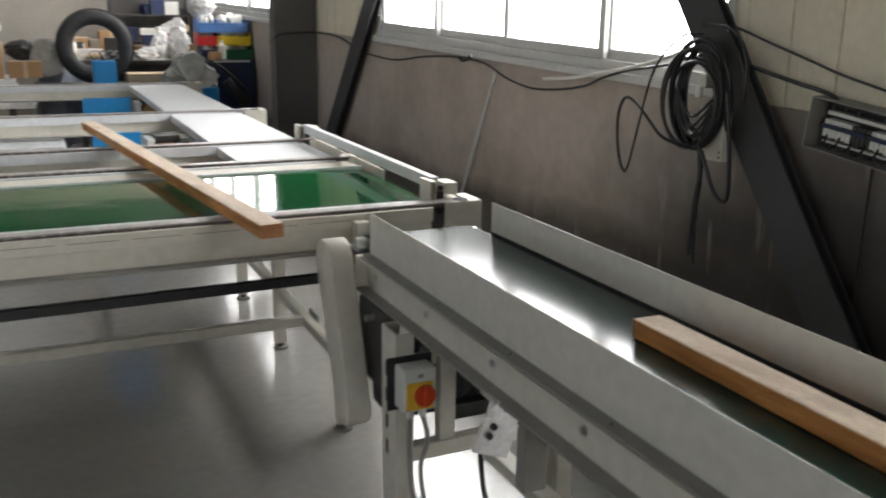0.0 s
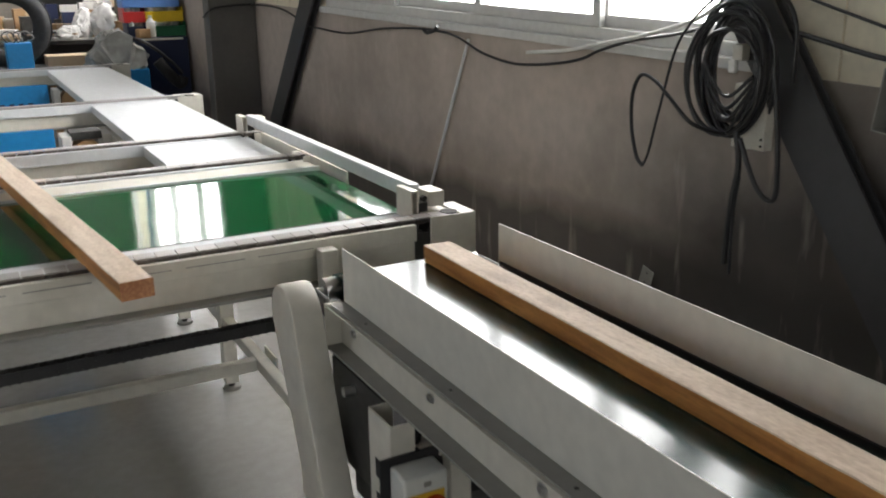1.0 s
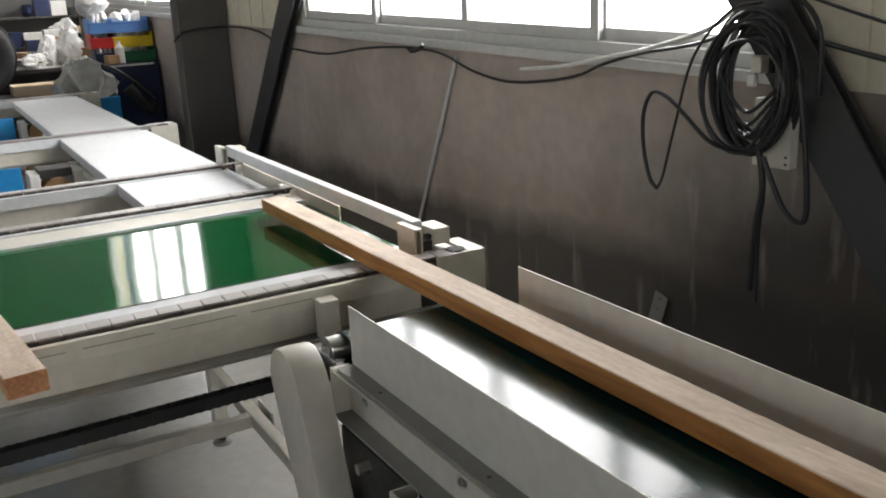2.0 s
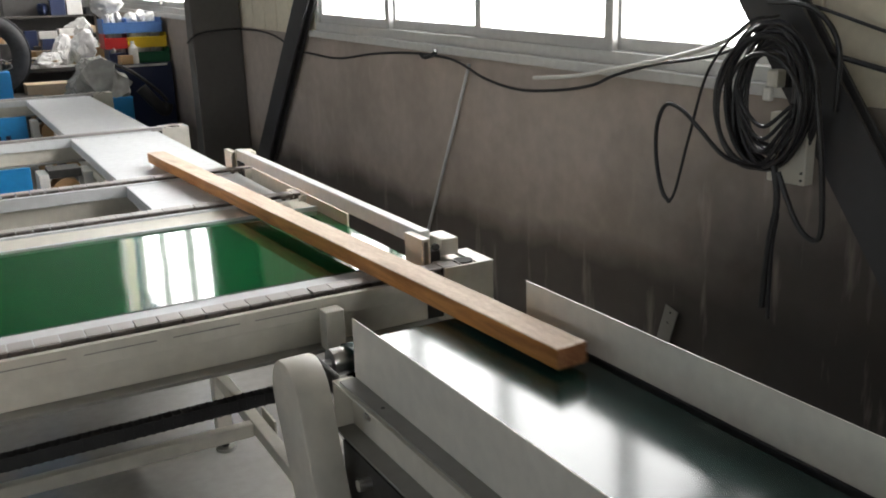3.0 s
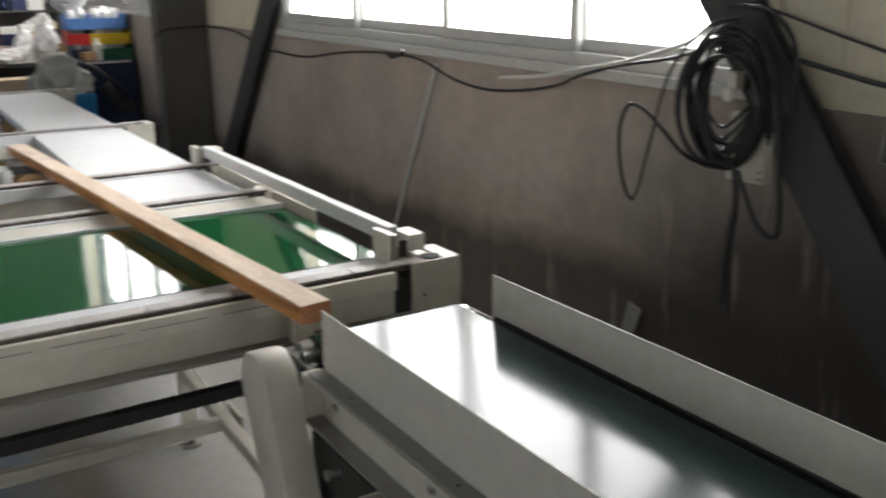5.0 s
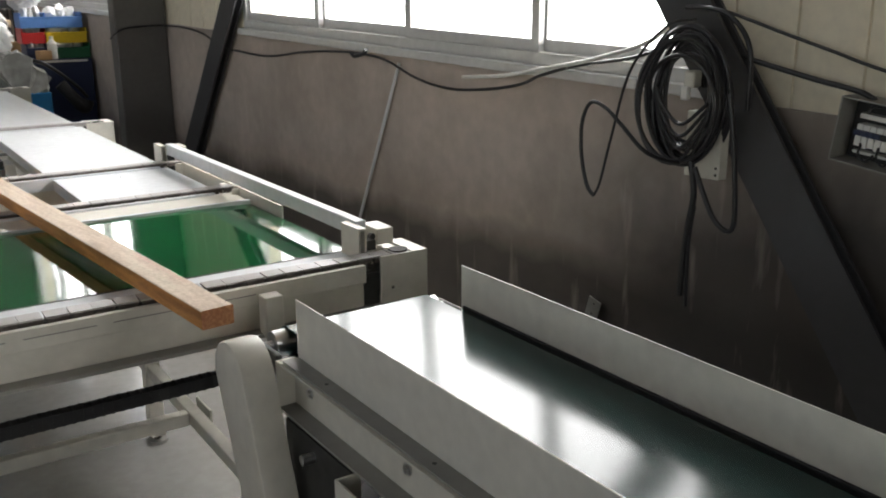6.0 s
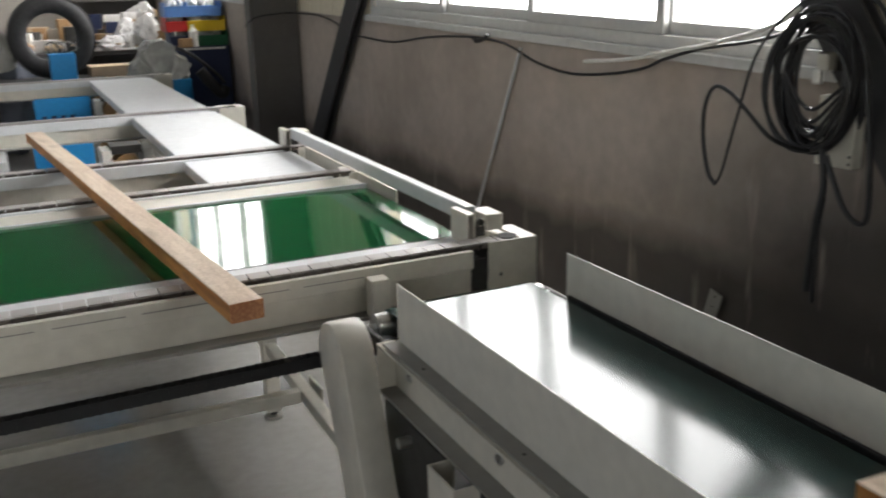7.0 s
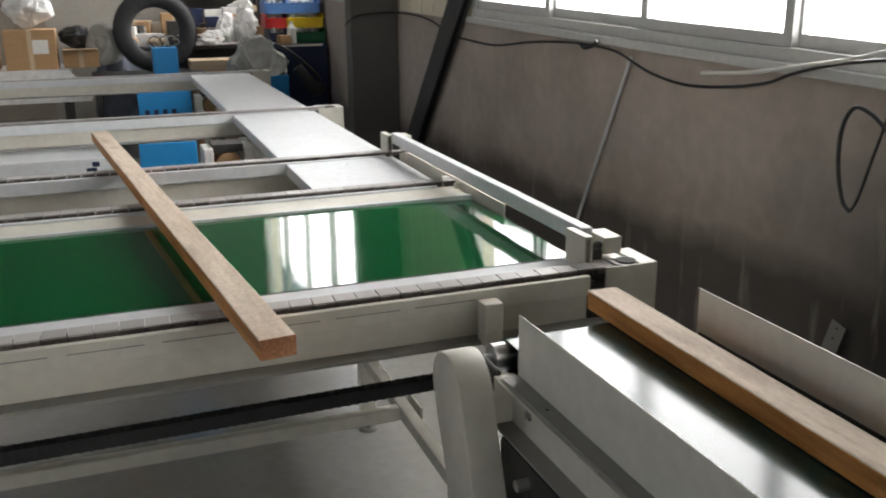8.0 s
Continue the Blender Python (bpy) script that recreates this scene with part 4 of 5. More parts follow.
# socket, plug and the plate below
sock = on_wall("wall_socket", "cream socket with a plug hanging inside the coil", "socket")
part("socket_body", B(-0.19, -0.15, wy(2.585), wy(2.622), 1.20, 1.25, bevel=0.006), PAINT, sock)
part("plug", B(-0.21, -0.1905, wy(2.59), wy(2.618), 1.165, 1.205, bevel=0.006), WHITE, sock)
part("socket_bracket", B(-0.149, -0.001, wy(2.58), wy(2.61), 1.20, 1.24), DARKSTEEL, sock)
jb = on_wall("junction_box", "pale junction box on the brace below the coil", "junction box")
part("box_body", B(-0.19, -0.15, wy(2.475), wy(2.60), 0.94, 1.135, bevel=0.004), PAINT, jb)
for z in (0.955, 0.975):
    part("screw", rod(bmesh.new(), (-0.1902, wy(2.485), z), (-0.193, wy(2.485), z), 0.004, 8), DARKSTEEL, jb)
part("box_bracket", B(-0.149, -0.001, wy(2.50), wy(2.54), 1.02, 1.06), DARKSTEEL, jb)

# cables along the wall
dark = on_wall("wall_cable", "black cable draped along the wall below the sill", "cable")
pts = [(3.76, 1.283), (3.42, 1.279), (3.173, 1.262), (2.989, 1.231), (2.86, 1.19), (2.70, 1.166), (2.541, 1.158), (2.158, 1.146), (1.749, 1.187), (1.394, 1.205), (1.131, 1.202), (0.939, 1.181), (0.718, 1.119), (0.476, 1.089), (0.223, 1.106), (0.029, 1.139), (-0.089, 1.181), (-0.279, 1.227), (-0.497, 1.26), (-0.627, 1.296), (-0.74, 1.36)]
part("cable_run", tube(bmesh.new(), smooth_path([(-0.05, y, z) for y, z in pts]), 0.006), CABLE, dark)
pts = [(4.72, 1.205), (4.69, 1.19), (4.64, 1.198), (4.60, 1.21), (4.585, 1.225)]
part("cable_knot", tube(bmesh.new(), smooth_path([(-0.055, wy(y), z) for y, z in pts]), 0.010), CABLE, dark)
pale = on_wall("wall_cable", "white cable draped below the window sill", "cable")
pts = [(0.367, 1.145), (0.111, 1.168), (-0.1, 1.205), (-0.29, 1.238), (-0.46, 1.277), (-0.592, 1.316), (-0.672, 1.362), (-0.76, 1.42)]
part("cable_run", tube(bmesh.new(), smooth_path([(-0.062, y, z) for y, z in pts]), 0.0075), WHITE, pale)
c = on_wall("wall_cable", "black cable running from the coil to the breaker box", "cable")
pts = [(-0.80, 1.33), (-0.918, 1.297), (-1.093, 1.259), (-1.218, 1.234), (-1.269, 1.226), (-1.335, 1.212), (-1.37, 1.195)]
part("cable_run", tube(bmesh.new(), smooth_path([(-0.06, y, z) for y, z in pts]), 0.008), CABLE, c)
pts = [(-0.70, 1.44), (-0.789, 1.431), (-0.884, 1.412), (-1.062, 1.359), (-1.223, 1.313), (-1.353, 1.275), (-1.6, 1.22)]
part("cable_run", tube(bmesh.new(), smooth_path([(-0.03, y, z) for y, z in pts]), 0.005), CABLE, c)
pts = [(-0.82, 1.43), (-0.885, 1.429), (-0.961, 1.414), (-1.022, 1.366), (-1.051, 1.305), (-1.056, 1.227), (-1.055, 1.148)]
part("cable_run", tube(bmesh.new(), smooth_path([(-0.16, y, z) for y, z in pts]), 0.0075), CABLE, c)

part("cable_run", tube(bmesh.new(), smooth_path([(-0.372, 3.90, 1.20), (-0.368, 3.795, 1.235), (-0.30, 3.79, 1.268), (-0.126, 3.79, 1.282), (-0.03, 3.78, 1.283), (-0.05, 3.74, 1.283)]), 0.006), CABLE, dark)
# leaning rod
rodthing = on_wall("leaning_rod", "thin pale metal rod leaning on the wall", "rod")
part("rod_body", rod(bmesh.new(), (-0.012, wy(4.372), 1.17), (-0.02, wy(4.92), 0.0), 0.008, 10), PANEL, rodthing)

# breaker box
bx = on_wall("breaker_box", "open grey breaker box with dark and white circuit breakers", "breaker box")
bx.matrix_basis = WALL @ Matrix.Translation((0, -1.299, 1.206)) @ Matrix.Rotation(radians(7), 4, "X") @ Matrix.Translation((0, 1.299, -1.206))
ya, yb, za, zb = -1.70, -1.299, 1.032, 1.206
bm = bmesh.new()
box(bm, -0.012, -0.002, ya, yb, za, zb)
box(bm, -0.10, -0.012, ya, ya + 0.004, za, zb)
box(bm, -0.10, -0.012, yb - 0.004, yb, za, zb)
box(bm, -0.10, -0.012, ya + 0.004, yb - 0.004, za, za + 0.004)
box(bm, -0.10, -0.012, ya + 0.004, yb - 0.004, zb - 0.004, zb)
part("case", bm, GREYSTRIP, bx)
part("backing", B(-0.02, -0.0125, ya + 0.005, yb - 0.005, za + 0.005, zb - 0.005), BLACK, bx)
for z, h in ((1.150, 0.014), (1.056, 0.008)):
    part("terminal_strip", B(-0.05, -0.021, ya + 0.02, yb - 0.035, z, z + h, bevel=0.002), WHITE, bx)
y = yb - 0.04
k = 0
while y > ya + 0.03:
    br = part("breaker", B(-0.062, -0.021, y - 0.0172, y, 1.078 - 0.004 * (k % 2), 1.137, bevel=0.002), WHITE if k < 6 or 9 < k < 15 else DARKSTEEL, bx)
    part("toggle", B(-0.074, -0.0625, y - 0.0172, y, 1.108, 1.122), NAVY if k % 5 < 4 else BLACK, br)
    y -= 0.0185
    k += 1
for k in range(6):
    y = yb - 0.06 - 0.05 * k
    pts = [(-0.055, y, 1.17), (-0.085, y - 0.02, 1.19), (-0.08, y - 0.05, 1.195), (-0.05, y - 0.06, 1.175)]
    part("wire", tube(bmesh.new(), smooth_path(pts), 0.0035), CABLE, bx)
    pts = [(-0.06, y, 1.086), (-0.08, y - 0.01, 1.06), (-0.075, y - 0.03, 1.045), (-0.05, y - 0.035, 1.06)]
    part("wire", tube(bmesh.new(), smooth_path(pts), 0.0035), CABLE, bx)
dr = on_wall("wall_cable", "thin black cable hanging from the breaker box", "cable")
part("cable_run", tube(bmesh.new(), smooth_path([(-0.02, wy(1.97), 1.03), (-0.02, wy(1.975), 0.8), (-0.015, wy(1.98), 0.5), (-0.02, wy(1.97), 0.0)]), 0.005), CABLE, dr)


# ---- the far end of the hall ----
def crate(m, color, label, w=0.34, d=0.26, h=0.16, stuffing=None):
    stuffing = stuffing or BAGW
    ob = thing("stacking_crate", m, label, "crate", "stacked plastic crates")
    bm = bmesh.new()
    box(bm, -w / 2, w / 2, -d / 2, d / 2, 0, 0.01)
    for a in (-1, 1):
        box(bm, a * w / 2 - 0.005, a * w / 2 + 0.005, -d / 2, d / 2, 0.01, h)
        box(bm, -w / 2 + 0.005, w / 2 - 0.005, a * d / 2 - 0.005, a * d / 2 + 0.005, 0.01, h * (0.7 if a < 0 else 1))
    part("crate_body", bm, color, ob)
    bm = bmesh.new()
    box(bm, -w / 2 - 0.012, w / 2 + 0.012, -d / 2 - 0.012, -d / 2 - 0.0052, h * 0.62, h * 0.74, bevel=0.003)
    part("rim", bm, color, ob)
    bm = bmesh.new()
    for k in range(3):
        crumple(bm, (k - 1) * w * 0.26, 0.02 * (k - 1), h * (0.85 + 0.12 * (k % 2)), w * 0.2, d * 0.34, h * 0.55, seed=int(w * 1000 + h * 100) + 7 * k, sub=3)
    part("bagged_stuff", bm, stuffing, ob)
    return ob


def carton(m, w, d, h, label, opened=False):
    ob = thing("cardboard_carton", m, label, "carton", "cardboard cartons")
    bm = bmesh.new()
    box(bm, -w / 2, w / 2, -d / 2, d / 2, 0, h, bevel=0.004)
    body = part("carton_body", bm, CARD, ob)
    part("tape", B(-0.02, 0.02, -d / 2 - 0.001, -d / 2, 0, h), CARD_IN, body)
    if opened:
        part("flap", B(-w / 2, w / 2, -d / 2 - 0.1, -d / 2 - 0.002, h + 0.001, h + 0.006), CARD_IN, ob)
    else:
        part("paper_label", B(0.02, 0.02 + w * 0.3, -d / 2 - 0.0025, -d / 2 - 0.0012, h * 0.4, h * 0.75), WHITE, body)
    return ob


# workbench with clutter
bench = thing("workbench", (1.30, 10.85, 0), "dark steel workbench covered with parts and bags", "workbench")
part("bench_top", B(-1.0, 0.62, -0.45, 0.45, 0.86, 0.90, bevel=0.005), BENCH, bench)
for x in (-0.95, 0.57):
    for y in (-0.4, 0.4):
        part("leg", B(x - 0.025, x + 0.025, y - 0.025, y + 0.025, 0, 0.86), DARKSTEEL, bench)
part("shelf", B(-0.95, 0.57, -0.4, 0.4, 0.30, 0.33), BENCH, bench)
rng = random.Random(11)
MIX = [DARKSTEEL, STEEL, BAGW, CARD, BLACK, GREYSTRIP, WHITE, CARD_IN]
for k in range(34):
    x, y = rng.uniform(0.38, 1.85), rng.uniform(10.45, 11.2)
    w, d, h = rng.uniform(0.03, 0.11), rng.uniform(0.03, 0.09), rng.uniform(0.02, 0.09)
    mt = MIX[k % 8]
    bm = bmesh.new()
    kind = k % 3
    if kind == 0:
        box(bm, -w, w, -d, d, 0, h, bevel=0.004)
    elif kind == 1:
        rod(bm, (-w, 0, d * 0.5), (w, 0, d * 0.5), d * 0.5, 12)
        rod(bm, (-w * 0.3, 0, d * 0.5), (w * 0.3, 0, d * 0.5), d * 0.8, 12)
        for v in bm.verts:
            v.co.z += d * 0.3
    else:
        lump(bm, 0, 0, h * 0.9, w, d, h, 0.5, seed=k)
    tagged(part(("parts_box", "machine_spare", "plastic_bag")[kind], bm, mt, m=pose(x, y, 0.90, 0, 0, rng.uniform(-60, 60))),
           ("small cluttered parts box on the workbench", "loose machine spare lying on the workbench", "crumpled small bag on the workbench")[kind], ("box", "spare part", "bag")[kind], "clutter on the workbench")
for x, y, z, rx, ry, rz, s in ((1.69, 10.5, 1.06, 0.135, 0.12, 0.17, 3), (1.49, 10.55, 1.04, 0.12, 0.12, 0.15, 7), (1.33, 10.45, 0.98, 0.13, 0.11, 0.09, 9), (1.08, 10.6, 0.97, 0.12, 0.1, 0.08, 12), (1.74, 10.95, 1.2, 0.16, 0.13, 0.16, 15)):
    tagged(part("plastic_bag", crumple(bmesh.new(), x, y, z, rx, ry, rz, seed=s), BAGW), "crumpled white plastic bag of parts", "bag", "clutter on the workbench")
for x, w, h, lab in ((0.62, 0.30, 0.22, "small brown carton on the workbench"), (1.02, 0.26, 0.30, "tall brown carton among parts"), (1.30, 0.22, 0.14, "flat pale carton on the workbench")):
    carton(Matrix.Translation((x, 11.05, 0.90)), w, 0.24, h, lab, opened=h < 0.2)
rack = thing("storage_rack", (1.53, 11.55, 0), "dark steel storage rack packed with boxes and bags", "rack")
part("back_sheet", B(-0.48, 0.46, 0.17, 0.18, 0.02, 2.2), COLUMN, rack)
for x in (-0.48, 0.44):
    for y in (-0.18, 0.15):
        part("upright", B(x, x + 0.02, y, y + 0.02, 0, 2.2), DARKSTEEL, rack)
for z in (0.45, 0.98, 1.36, 1.72, 2.08):
    part("shelf", B(-0.459, 0.439, -0.18, 0.169, z, z + 0.02), BENCH, rack)
rng = random.Random(5)
for z in (1.0, 1.38, 1.74):
    x = 1.09
    while x < 1.90:
        w, h = rng.uniform(0.07, 0.17), rng.uniform(0.07, 0.24)
        if rng.random() < 0.8:
            bm = bmesh.new()
            if rng.random() < 0.35:
                lump(bm, 0, 0, h * 0.46, w * 0.5, 0.1, h * 0.5, 0.4, seed=x)
            else:
                box(bm, -w / 2, w / 2, -0.1, 0.1, 0, h, bevel=0.004)
            tagged(part("stored_box", bm, rng.choice([BLACK, NAVY, WHITE, CARD, WHITE, DARKSTEEL, BAGW, GREYSTRIP, CARD_IN]), m=pose(x + w / 2, 11.5, z, 0, 0, rng.uniform(-8, 8))), "packed goods on the dark storage rack", "box", "goods on the storage rack")
        x += w + 0.02
for k in range(14):
    x, z = 0.5 + 0.085 * k, 0.90
    w, h = rng.uniform(0.07, 0.15), rng.uniform(0.05, 0.24)
    bm = box(bmesh.new(), -w, w, -0.09, 0.09, 0, h, bevel=0.004)
    tagged(part("parts_box", bm, (WHITE, DARKSTEEL, CARD_IN, BAGW, WHITE)[k % 5], m=pose(x, 10.62 + 0.27 * (k % 3), z, 0, 0, rng.uniform(-25, 25))), "flat box of parts lying on the workbench", "box", "clutter on the workbench")
# crates beside the window column
cab = thing("tool_cabinet", (1.95, 9.25, 0), "navy blue steel tool cabinet with a pale top edge", "cabinet")
part("cabinet_body", B(-0.23, 0.23, -0.24, 0.24, 0.02, 0.975, bevel=0.006), NAVY, cab)
part("top_edge", B(-0.20, 0.19, -0.25, -0.2401, 0.95, 0.968), WHITE, cab)
part("plinth", B(-0.21, 0.21, -0.22, 0.22, 0, 0.0195), BLACK, cab)
for x, z, col, lab, w in ((2.02, 0.976, GREENP, "green plastic crate on the navy cabinet", 0.33), (2.01, 1.103, YELLOW, "yellow plastic crate with bagged parts", 0.33), (1.77, 0.976, NAVY, "dark blue plastic crate on the cabinet", 0.16), (1.755, 1.103, RED, "red plastic crate with bagged parts", 0.18), (2.0, 1.23, SKYBLUE, "light blue plastic crate with a white bag", 0.30), (1.76, 1.23, SKYBLUE, "light blue plastic crate", 0.19)):
    crate(Matrix.Translation((x, 9.22 + (0.02 if z > 1.1 else 0), z)), col, lab, w=w, d=0.26, h=0.126)
tagged(part("plastic_bag", crumple(bmesh.new(), 1.72, 9.24, 1.475, 0.15, 0.12, 0.11, seed=61), BAGW), "large pale bag of parts on the blue crates", "bag")
tagged(part("parts_box", B(-0.05, 0.05, -0.05, 0.05, 0, 0.075, bevel=0.004), CARD, m=pose(1.80, 9.03, 0.976, 0, 0, 12)), "small brown box on the navy cabinet", "box")
tagged(part("parts_box", B(-0.1, 0.1, -0.09, 0.09, 0, 0.17, bevel=0.004), CARD, m=pose(1.86, 10.5, 0.90, 0, 0, -8)), "brown cardboard box on the workbench", "box", "clutter on the workbench")
for k in range(11):
    z = 0.90 + 0.018 * (k % 5)
    tagged(part("flat_plate", B(-0.13, 0.12, -0.1, 0.1, 0.0, 0.014, bevel=0.002), (WHITE, BAGW, GREYSTRIP, CARD_IN, DARKSTEEL)[k % 5], m=pose(1.12 + 0.16 * (k // 5) + 0.02 * (k % 3), 10.50, z + 0.001, 0, 0, 17 * (k % 4) - 20)), "flat plate in a stack on the workbench", "plate", "clutter on the workbench")
for k, x in enumerate((1.42, 1.60, 1.78)):
    tagged(part("small_carton", B(-0.085, 0.085, -0.07, 0.07, 0, 0.07, bevel=0.003), (WHITE, BAGW, CARD_IN)[k], m=pose(x, 10.95, 1.16 + 0.02 * k, 0, 0, 9 * k - 8)), "small white carton piled on the bench clutter", "carton", "clutter on the workbench")
    tagged(part("parts_box", B(-0.08, 0.08, -0.08, 0.08, 0, 0.258 + 0.02 * k, bevel=0.003), (NAVY, CARD, DARKSTEEL)[k], m=pose(x, 10.95, 0.90)), "upright box of parts on the workbench", "box", "clutter on the workbench")
bot = thing("plastic_bottle", (1.875, 9.045, 0.976), "white plastic bottle on the cabinet", "bottle")
b = rod(bmesh.new(), (0, 0, 0), (0, 0, 0.13), 0.04, 16)
rod(b, (0, 0, 0.13), (0, 0, 0.165), 0.04, 16, r2=0.016)
part("bottle_body", b, WHITE, bot)
part("cap", rod(bmesh.new(), (0, 0, 0.1652), (0, 0, 0.19), 0.018, 12), WHITE, bot)

# wrapped machine with a black handle behind the table
wrap = thing("wrapped_machine", (1.47, 8.85, 0.02), "machine under a grey plastic sheet on a blue base", "machine")
part("base", B(-0.05, 0.285, -0.2, 0.2, -0.02, 0.72, bevel=0.01), BLUE, wrap)
bm = outline(bmesh.new(), [(-0.20, 0.70), (-0.155, 0.84), (-0.085, 0.965), (-0.03, 1.02), (0.09, 1.035), (0.14, 1.01), (0.235, 0.92), (0.30, 0.83), (0.27, 0.72)], "y", -0.17, 0.17)
bmesh.ops.subdivide_edges(bm, edges=bm.edges[:], cuts=5, use_grid_fill=True)
bmesh.ops.triangulate(bm, faces=bm.faces[:])
bmesh.ops.subdivide_edges(bm, edges=bm.edges[:], cuts=1)
for v in bm.verts:
    p = v.co * 6
    fold = 0.12 * (0.13 - abs(noise.noise(p))) + 0.05 * (0.25 - abs(noise.noise(p * 2.6)))
    v.co += Vector((v.co.x - 0.05, v.co.y * 1.3, 0.3 * (v.co.z - 0.8))).normalized() * fold
    v.co.y *= 1.15 - 0.9 * max(0.0, v.co.z - 0.75)
for f in bm.faces:
    f.smooth = True
part("plastic_cover", bm, BAG, wrap, "grey crumpled plastic cover")
part("handle", tube(bmesh.new(), smooth_path([(0.15, -0.1, 0.99), (0.30, -0.16, 0.92), (0.48, -0.2, 0.76), (0.56, -0.2, 0.66)]), 0.014), CABLE, wrap)
part("grip", tube(bmesh.new(), smooth_path([(0.36, -0.19, 0.78), (0.45, -0.2, 0.66), (0.53, -0.2, 0.58), (0.56, -0.2, 0.64)]), 0.05, 12), BLACK, wrap)

# tyre and the blue pump box in front of it
tyre = thing("rubber_tyre", pose(0.76, 9.75, 0.36 + 0.72, 0, 0, 0), "large black rubber tyre standing upright", "tyre")
bm = bmesh.new()
R, r_, n, q = 0.285, 0.085, 64, 14
rings = []
for i in range(n):
    a = i * math.tau / n
    rings.append([bm.verts.new(((R + r_ * math.cos(b) * 0.9) * math.cos(a), r_ * 0.95 * math.sin(b), (R + r_ * math.cos(b) * 0.9) * math.sin(a))) for b in (j * math.tau / q for j in range(q))])
for i in range(n):
    for j in range(q):
        f = bm.faces.new((rings[i][j], rings[i][(j + 1) % q], rings[(i + 1) % n][(j + 1) % q], rings[(i + 1) % n][j]))
        f.smooth = True
carcass = part("carcass", bm, TYRE, tyre)
for dy in (-0.03, 0.0, 0.03):
    gr = [((R + r_ * 0.905) * math.cos(k * math.tau / 64), dy, (R + r_ * 0.905) * math.sin(k * math.tau / 64)) for k in range(65)]
    part("tread_rib", tube(bmesh.new(), gr, 0.007, 6), TYRE, carcass)
stand = thing("tool_cart", (0.72, 9.75, 0), "low steel cart behind the chain table", "cart")
part("cart_top", B(-0.55, 0.45, -0.3, 0.3, 0.665, 0.712, bevel=0.005), DARKSTEEL, stand)
for x in (-0.5, 0.4):
    for y in (-0.25, 0.25):
        part("leg", B(x - 0.02, x + 0.02, y - 0.02, y + 0.02, 0, 0.665), DARKSTEEL, stand)
pump = thing("blue_machine_box", (0.80, 9.40, 0), "bright blue machine box on a stand, wires on top", "machine")
part("box_body", B(-0.105, 0.105, -0.1, 0.1, 0.70, 0.955, bevel=0.006), BLUE, pump)
part("box_stand", B(-0.09, 0.09, -0.08, 0.08, 0, 0.70), DARKSTEEL, pump)
for k in range(4):
    a = -0.08 + 0.045 * k
    part("wire", tube(bmesh.new(), smooth_path([(a, 0, 0.95), (a - 0.04, 0, 1.02), (a + 0.02, 0.02, 1.05), (a + 0.08, 0, 0.99), (a + 0.05 - 0.02 * k, 0.03, 0.955)]), 0.0055), GREYSTRIP if k % 2 else CABLE, pump)
# low wooden case
lowc = thing("plywood_case", (1.22, 9.9, 0), "pale plywood case on a low stack", "case")
part("case_body", B(-0.17, 0.24, -0.15, 0.15, 0.68, 0.80, bevel=0.004), CARD_IN, lowc)
part("case_stack", B(-0.15, 0.22, -0.13, 0.13, 0, 0.68), CARD, lowc)
# cartons on a pallet table
pal = thing("side_table", (-0.75, 9.9, 0), "pale draped table holding cartons", "table")
part("table_top", B(-0.75, 0.75, -0.35, 0.35, 0.72, 0.78, bevel=0.01), BAGW, pal)
part("drape", outline(bmesh.new(), [(-0.75, 0.5), (-0.75, 0.774), (0.74, 0.774), (0.93, 0.56), (0.9, 0.5)], "y", -0.364, -0.3505), BAGW, pal, "grey-white hanging drape")
for x in (-0.7, 0.7):
    for y in (-0.3, 0.3):
        part("leg", B(x - 0.03, x + 0.03, y - 0.03, y + 0.03, 0, 0.72), DARKSTEEL, pal)
carton(Matrix.Translation((-0.30, 9.8, 0.78)), 0.42, 0.34, 0.34, "brown cardboard carton with a white paper label")
carton(Matrix.Translation((-0.80, 9.85, 0.78)), 0.45, 0.34, 0.30, "brown cardboard carton beside another one")
carton(Matrix.Translation((0.10, 9.85, 0.78)), 0.30, 0.30, 0.16, "small opened brown carton", True)
tagged(part("plastic_bag", crumple(bmesh.new(), -0.30, 9.85, 1.265, 0.19, 0.15, 0.165, seed=31), BAGW), "full white plastic bag lying on a carton", "bag")
sack = crumple(bmesh.new(), 0.07, 9.85, 1.03, 0.15, 0.13, 0.1, seed=37)
tagged(part("dark_sack", sack, BLACK), "crumpled black sack lying on a carton", "sack")
cl = crumple(bmesh.new(), 0.29, 9.84, 0.95, 0.17, 0.14, 0.19, seed=52)
tagged(part("grey_cloth", cl, GREYSTRIP), "rolled grey cloth beside a black sack", "cloth")
gb = crumple(bmesh.new(), 0.42, 10.1, 0.47, 0.28, 0.2, 0.52, seed=41)
tagged(part("sheeted_mound", gb, SHEETBLUE), "slate grey plastic sheet over a heap", "cover")
pw = thing("partition_board", (0.5, 11.6, 0), "pale beige board standing behind the tyre", "board panel")
part("sheet", B(-0.75, 0.55, 0, 0.03, 0.02, 1.7), BOARDP, pw)
part("foot", B(-0.7, 0.5, -0.06, 0.09, 0, 0.0195), DARKSTEEL, pw)

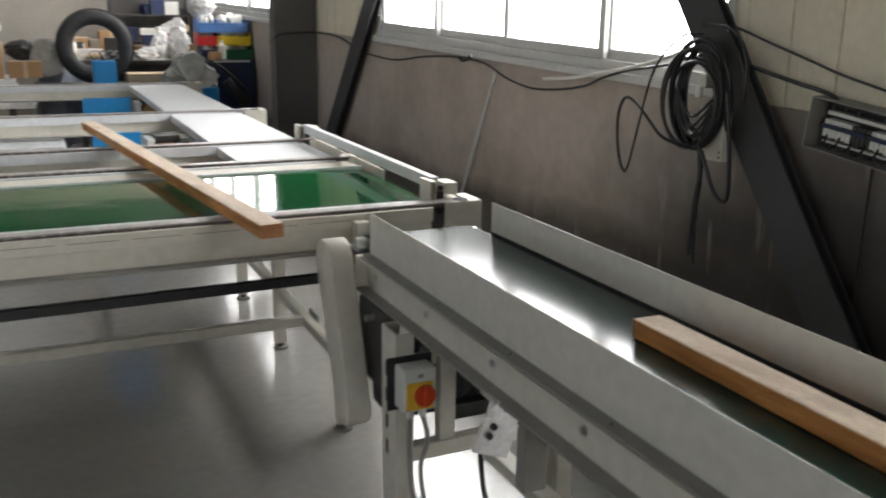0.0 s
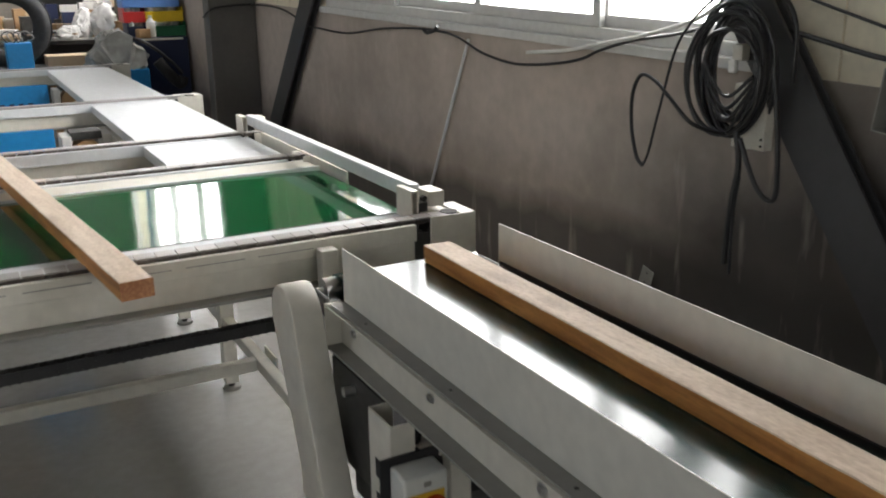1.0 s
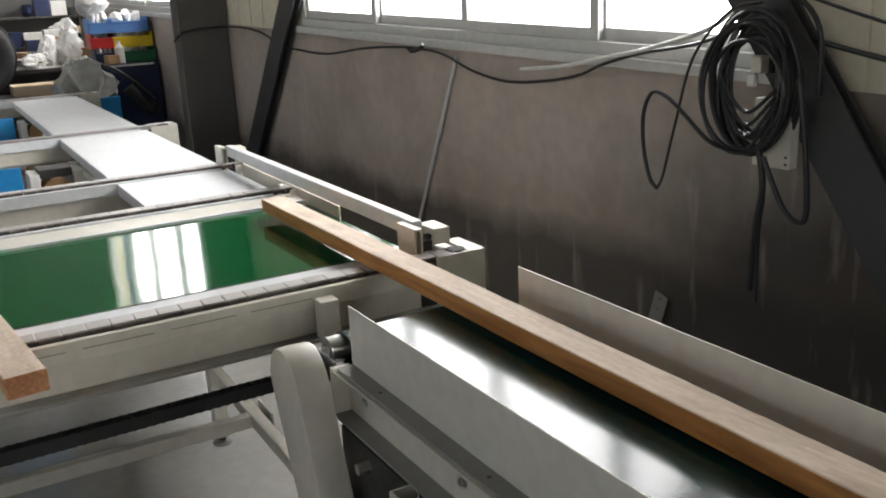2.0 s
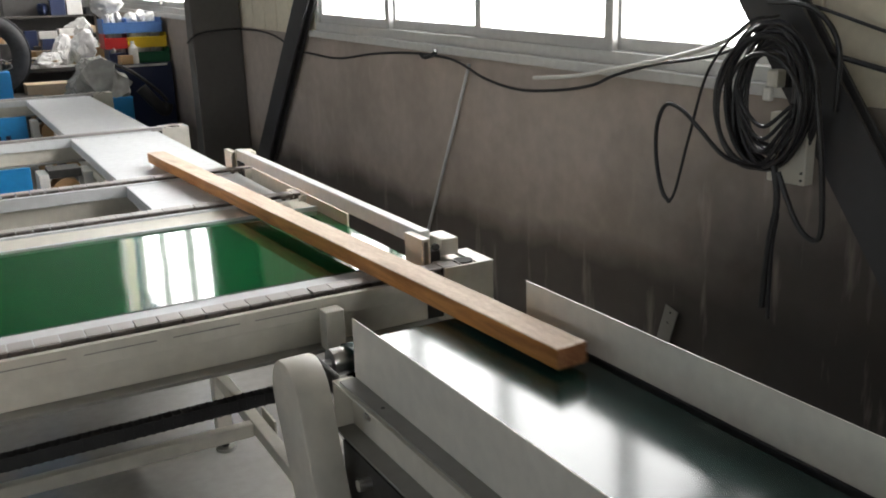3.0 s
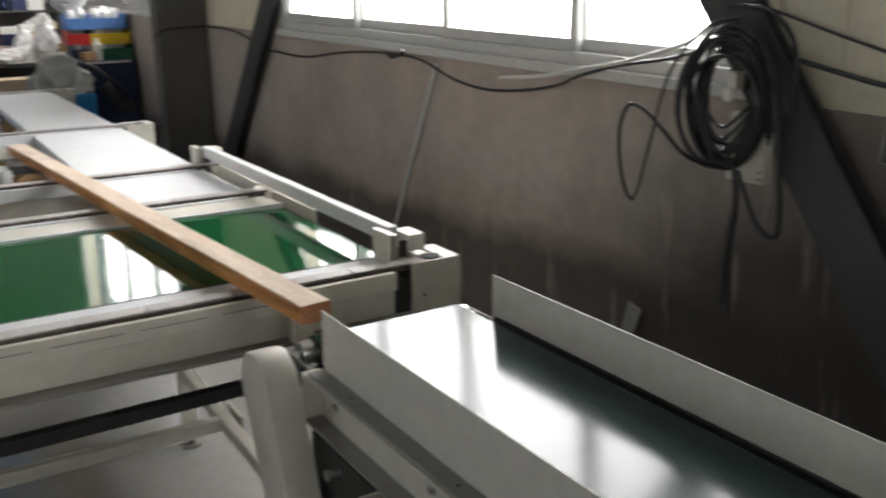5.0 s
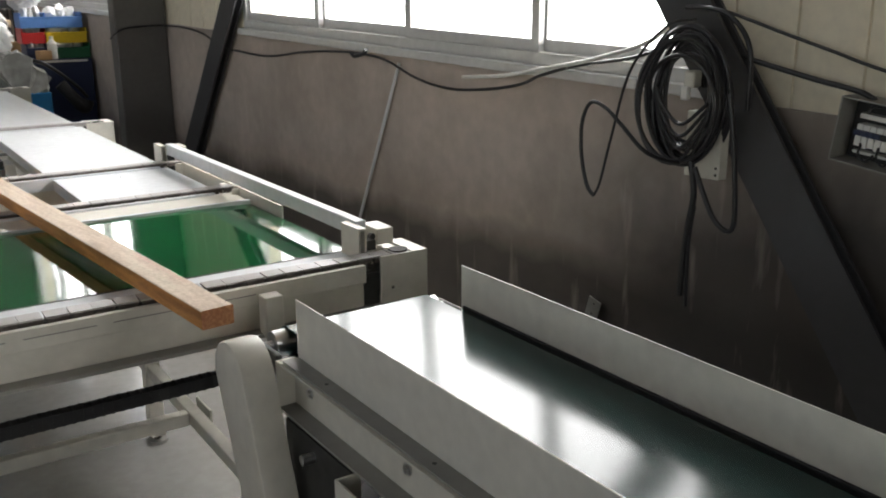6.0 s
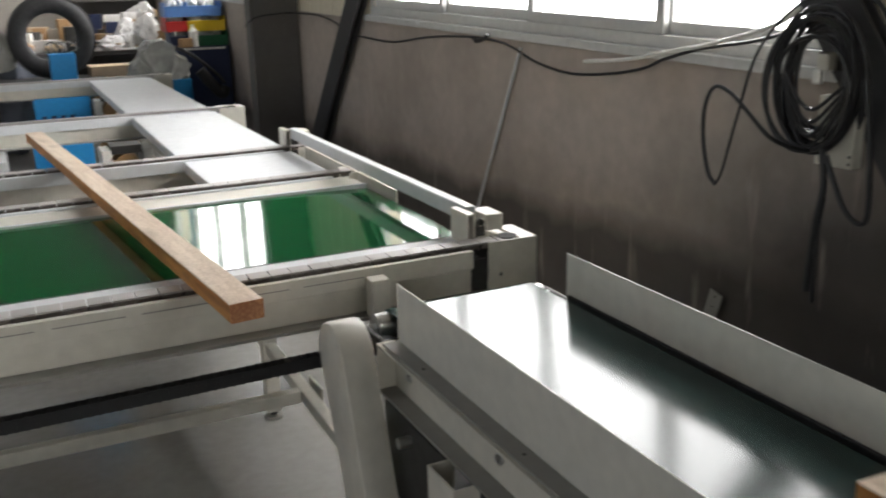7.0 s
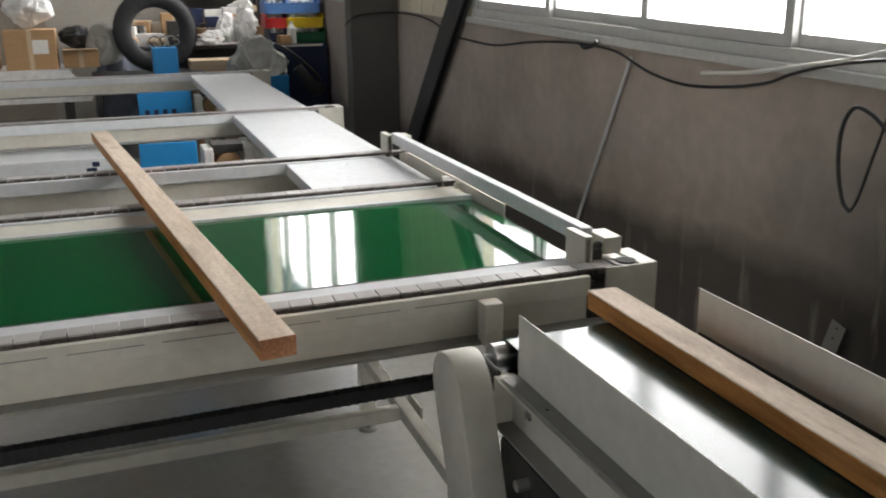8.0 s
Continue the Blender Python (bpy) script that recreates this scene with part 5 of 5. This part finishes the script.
# under the table: blue gear units and a carton
def gear_unit(x, y, z0, wide, tall):
    ob = thing("blue_drive_unit", (x, y, 0), "blue drive unit on a dark frame under the chain table", "drive unit", "blue drive units")
    part("case", B(-0.24, wide, -0.1, -0.08, z0, z0 + tall, bevel=0.004), BLUE, ob)
    part("case_body", B(-0.23, wide - 0.01, -0.0795, 0.1, z0, z0 + 0.10, bevel=0.006), DARKSTEEL, ob)
    for a in (0.03, 0.22):
        part("clamp", B(wide + a, wide + a + 0.045, -0.09, 0.08, z0, z0 + tall * 0.78, bevel=0.004), WHITE, ob)
    part("coil_body", rod(bmesh.new(), (wide + 0.147, -0.08, z0 + 0.07), (wide + 0.147, 0.06, z0 + 0.07), 0.065, 18), CARD, ob)
    part("top_plate", B(wide + 0.076, wide + 0.219, -0.07, 0.08, z0 + 0.136, z0 + tall * 0.85), DARKSTEEL, ob)
    for k in range(4):
        part("rib", B(-0.2 + k * 0.06, -0.17 + k * 0.06, -0.104, -0.1003, z0 + 0.03, z0 + 0.07), NAVY, ob)
    part("cable_bundle", tube(bmesh.new(), smooth_path([(wide + 0.01, -0.09, z0 + 0.02), (wide + 0.1, -0.11, z0 + 0.008), (wide + 0.2, -0.1, z0 + 0.012), (wide + 0.27, -0.09, z0 + 0.04)]), 0.010), BLACK, ob)
    part("stand_frame", B(-0.26, 0.33, -0.12, 0.12, z0 - 0.03, z0 - 0.001), DARKSTEEL, ob)
    for a in (-0.24, 0.31):
        part("leg", B(a - 0.02, a + 0.02, -0.1, 0.1, 0, z0 - 0.03), DARKSTEEL, ob)
    return ob


gear_unit(0.64, 5.35, 0.575, 0.02, 0.205)
gear_unit(0.72, 7.6, 0.58, 0.12, 0.19)

# a large crate beneath the left of the rails
cr = thing("paper_crate", (-0.35, 6.05, 0), "pale paper-wrapped crate under the chain table", "crate")
part("crate_body", B(-0.30, 0.63, -0.35, 0.35, 0, 0.655, bevel=0.006), PANEL, cr)
for x, z, w, h in ((0.50, 0.575, 0.05, 0.03), (0.53, 0.61, 0.035, 0.025), (0.46, 0.54, 0.04, 0.03), (0.54, 0.555, 0.03, 0.018)):
    part("printed_mark", B(x, x + w, -0.3522, -0.3505, z, z + h), NAVY, cr)


def motions():
    # first board: in along the belt, then left on the chains
    a, b, c = BOARDS
    rows = [(0.0, 1.222, 1.372, 0, 0.799), (0.5, 1.220, 1.862, 0, 0.799), (1.0, 1.220, 2.407, 0.0, 0.799), (1.5, 1.221, 2.945, 0.2, 0.801),
            (1.7, 1.226, 3.175, 0.5, 0.806), (2.0, 1.220, 3.54, 0.8, 0.8085), (2.8, 1.155, 4.645, 2.15, 0.8085), (3.0, 1.112, 4.86, 3.2, 0.8085), (3.2, 1.068, 5.075, 3.9, 0.8085),
            (3.5, 1.01, 5.225, 4.5, 0.8085), (4.0, 0.915, 5.25, 4.9, 0.8085), (4.5, 0.83, 5.26, 5.1, 0.8085), (5.0, 0.742, 5.265, 5.2, 0.8085), (5.2, 0.71, 5.265, 5.2, 0.8085),
            (6.3, 0.52, 5.265, 5.6, 0.8085), (6.5, 0.487, 5.265, 5.7, 0.8085), (7.0, 0.385, 5.265, 6.0, 0.8085), (7.5, 0.292, 5.265, 6.1, 0.8085), (8.0, 0.208, 5.26, 6.3, 0.8085)]
    walk(a, [(t, pose(x - 0.006, y, z, 0, 0, turn)) for t, x, y, turn, z in rows])
    walk(b, [(t, pose(0.352 - SPEED * t, 5.235, 0.8085, 0, 0, 6.7)) for t in (0.0, 4.0, 8.0)])
    walk(c, [(t, pose(x, y, 0.799)) for t, x, y in ((0.0, 1.230, -1.763), (4.0, 1.230, -1.763), (4.4, 1.230, -1.393), (7.0, 1.230, 1.442), (7.5, 1.230, 1.982), (8.0, 1.231, 2.524))])
    # chain links follow the track round the end sprocket
    arc = math.pi * SPR
    for ob, s0, y in MOVING_LINKS:
        times = {0.0, 8.0}
        for mark in [-arc * k / 4 for k in range(5)]:
            t = (mark - s0) / SPEED
            if 0 < t < 8:
                times.add(round(t * FPS) / FPS)
        walk(ob, [(t, chain_pose(s0 + SPEED * t, y)) for t in sorted(times)])


motions()
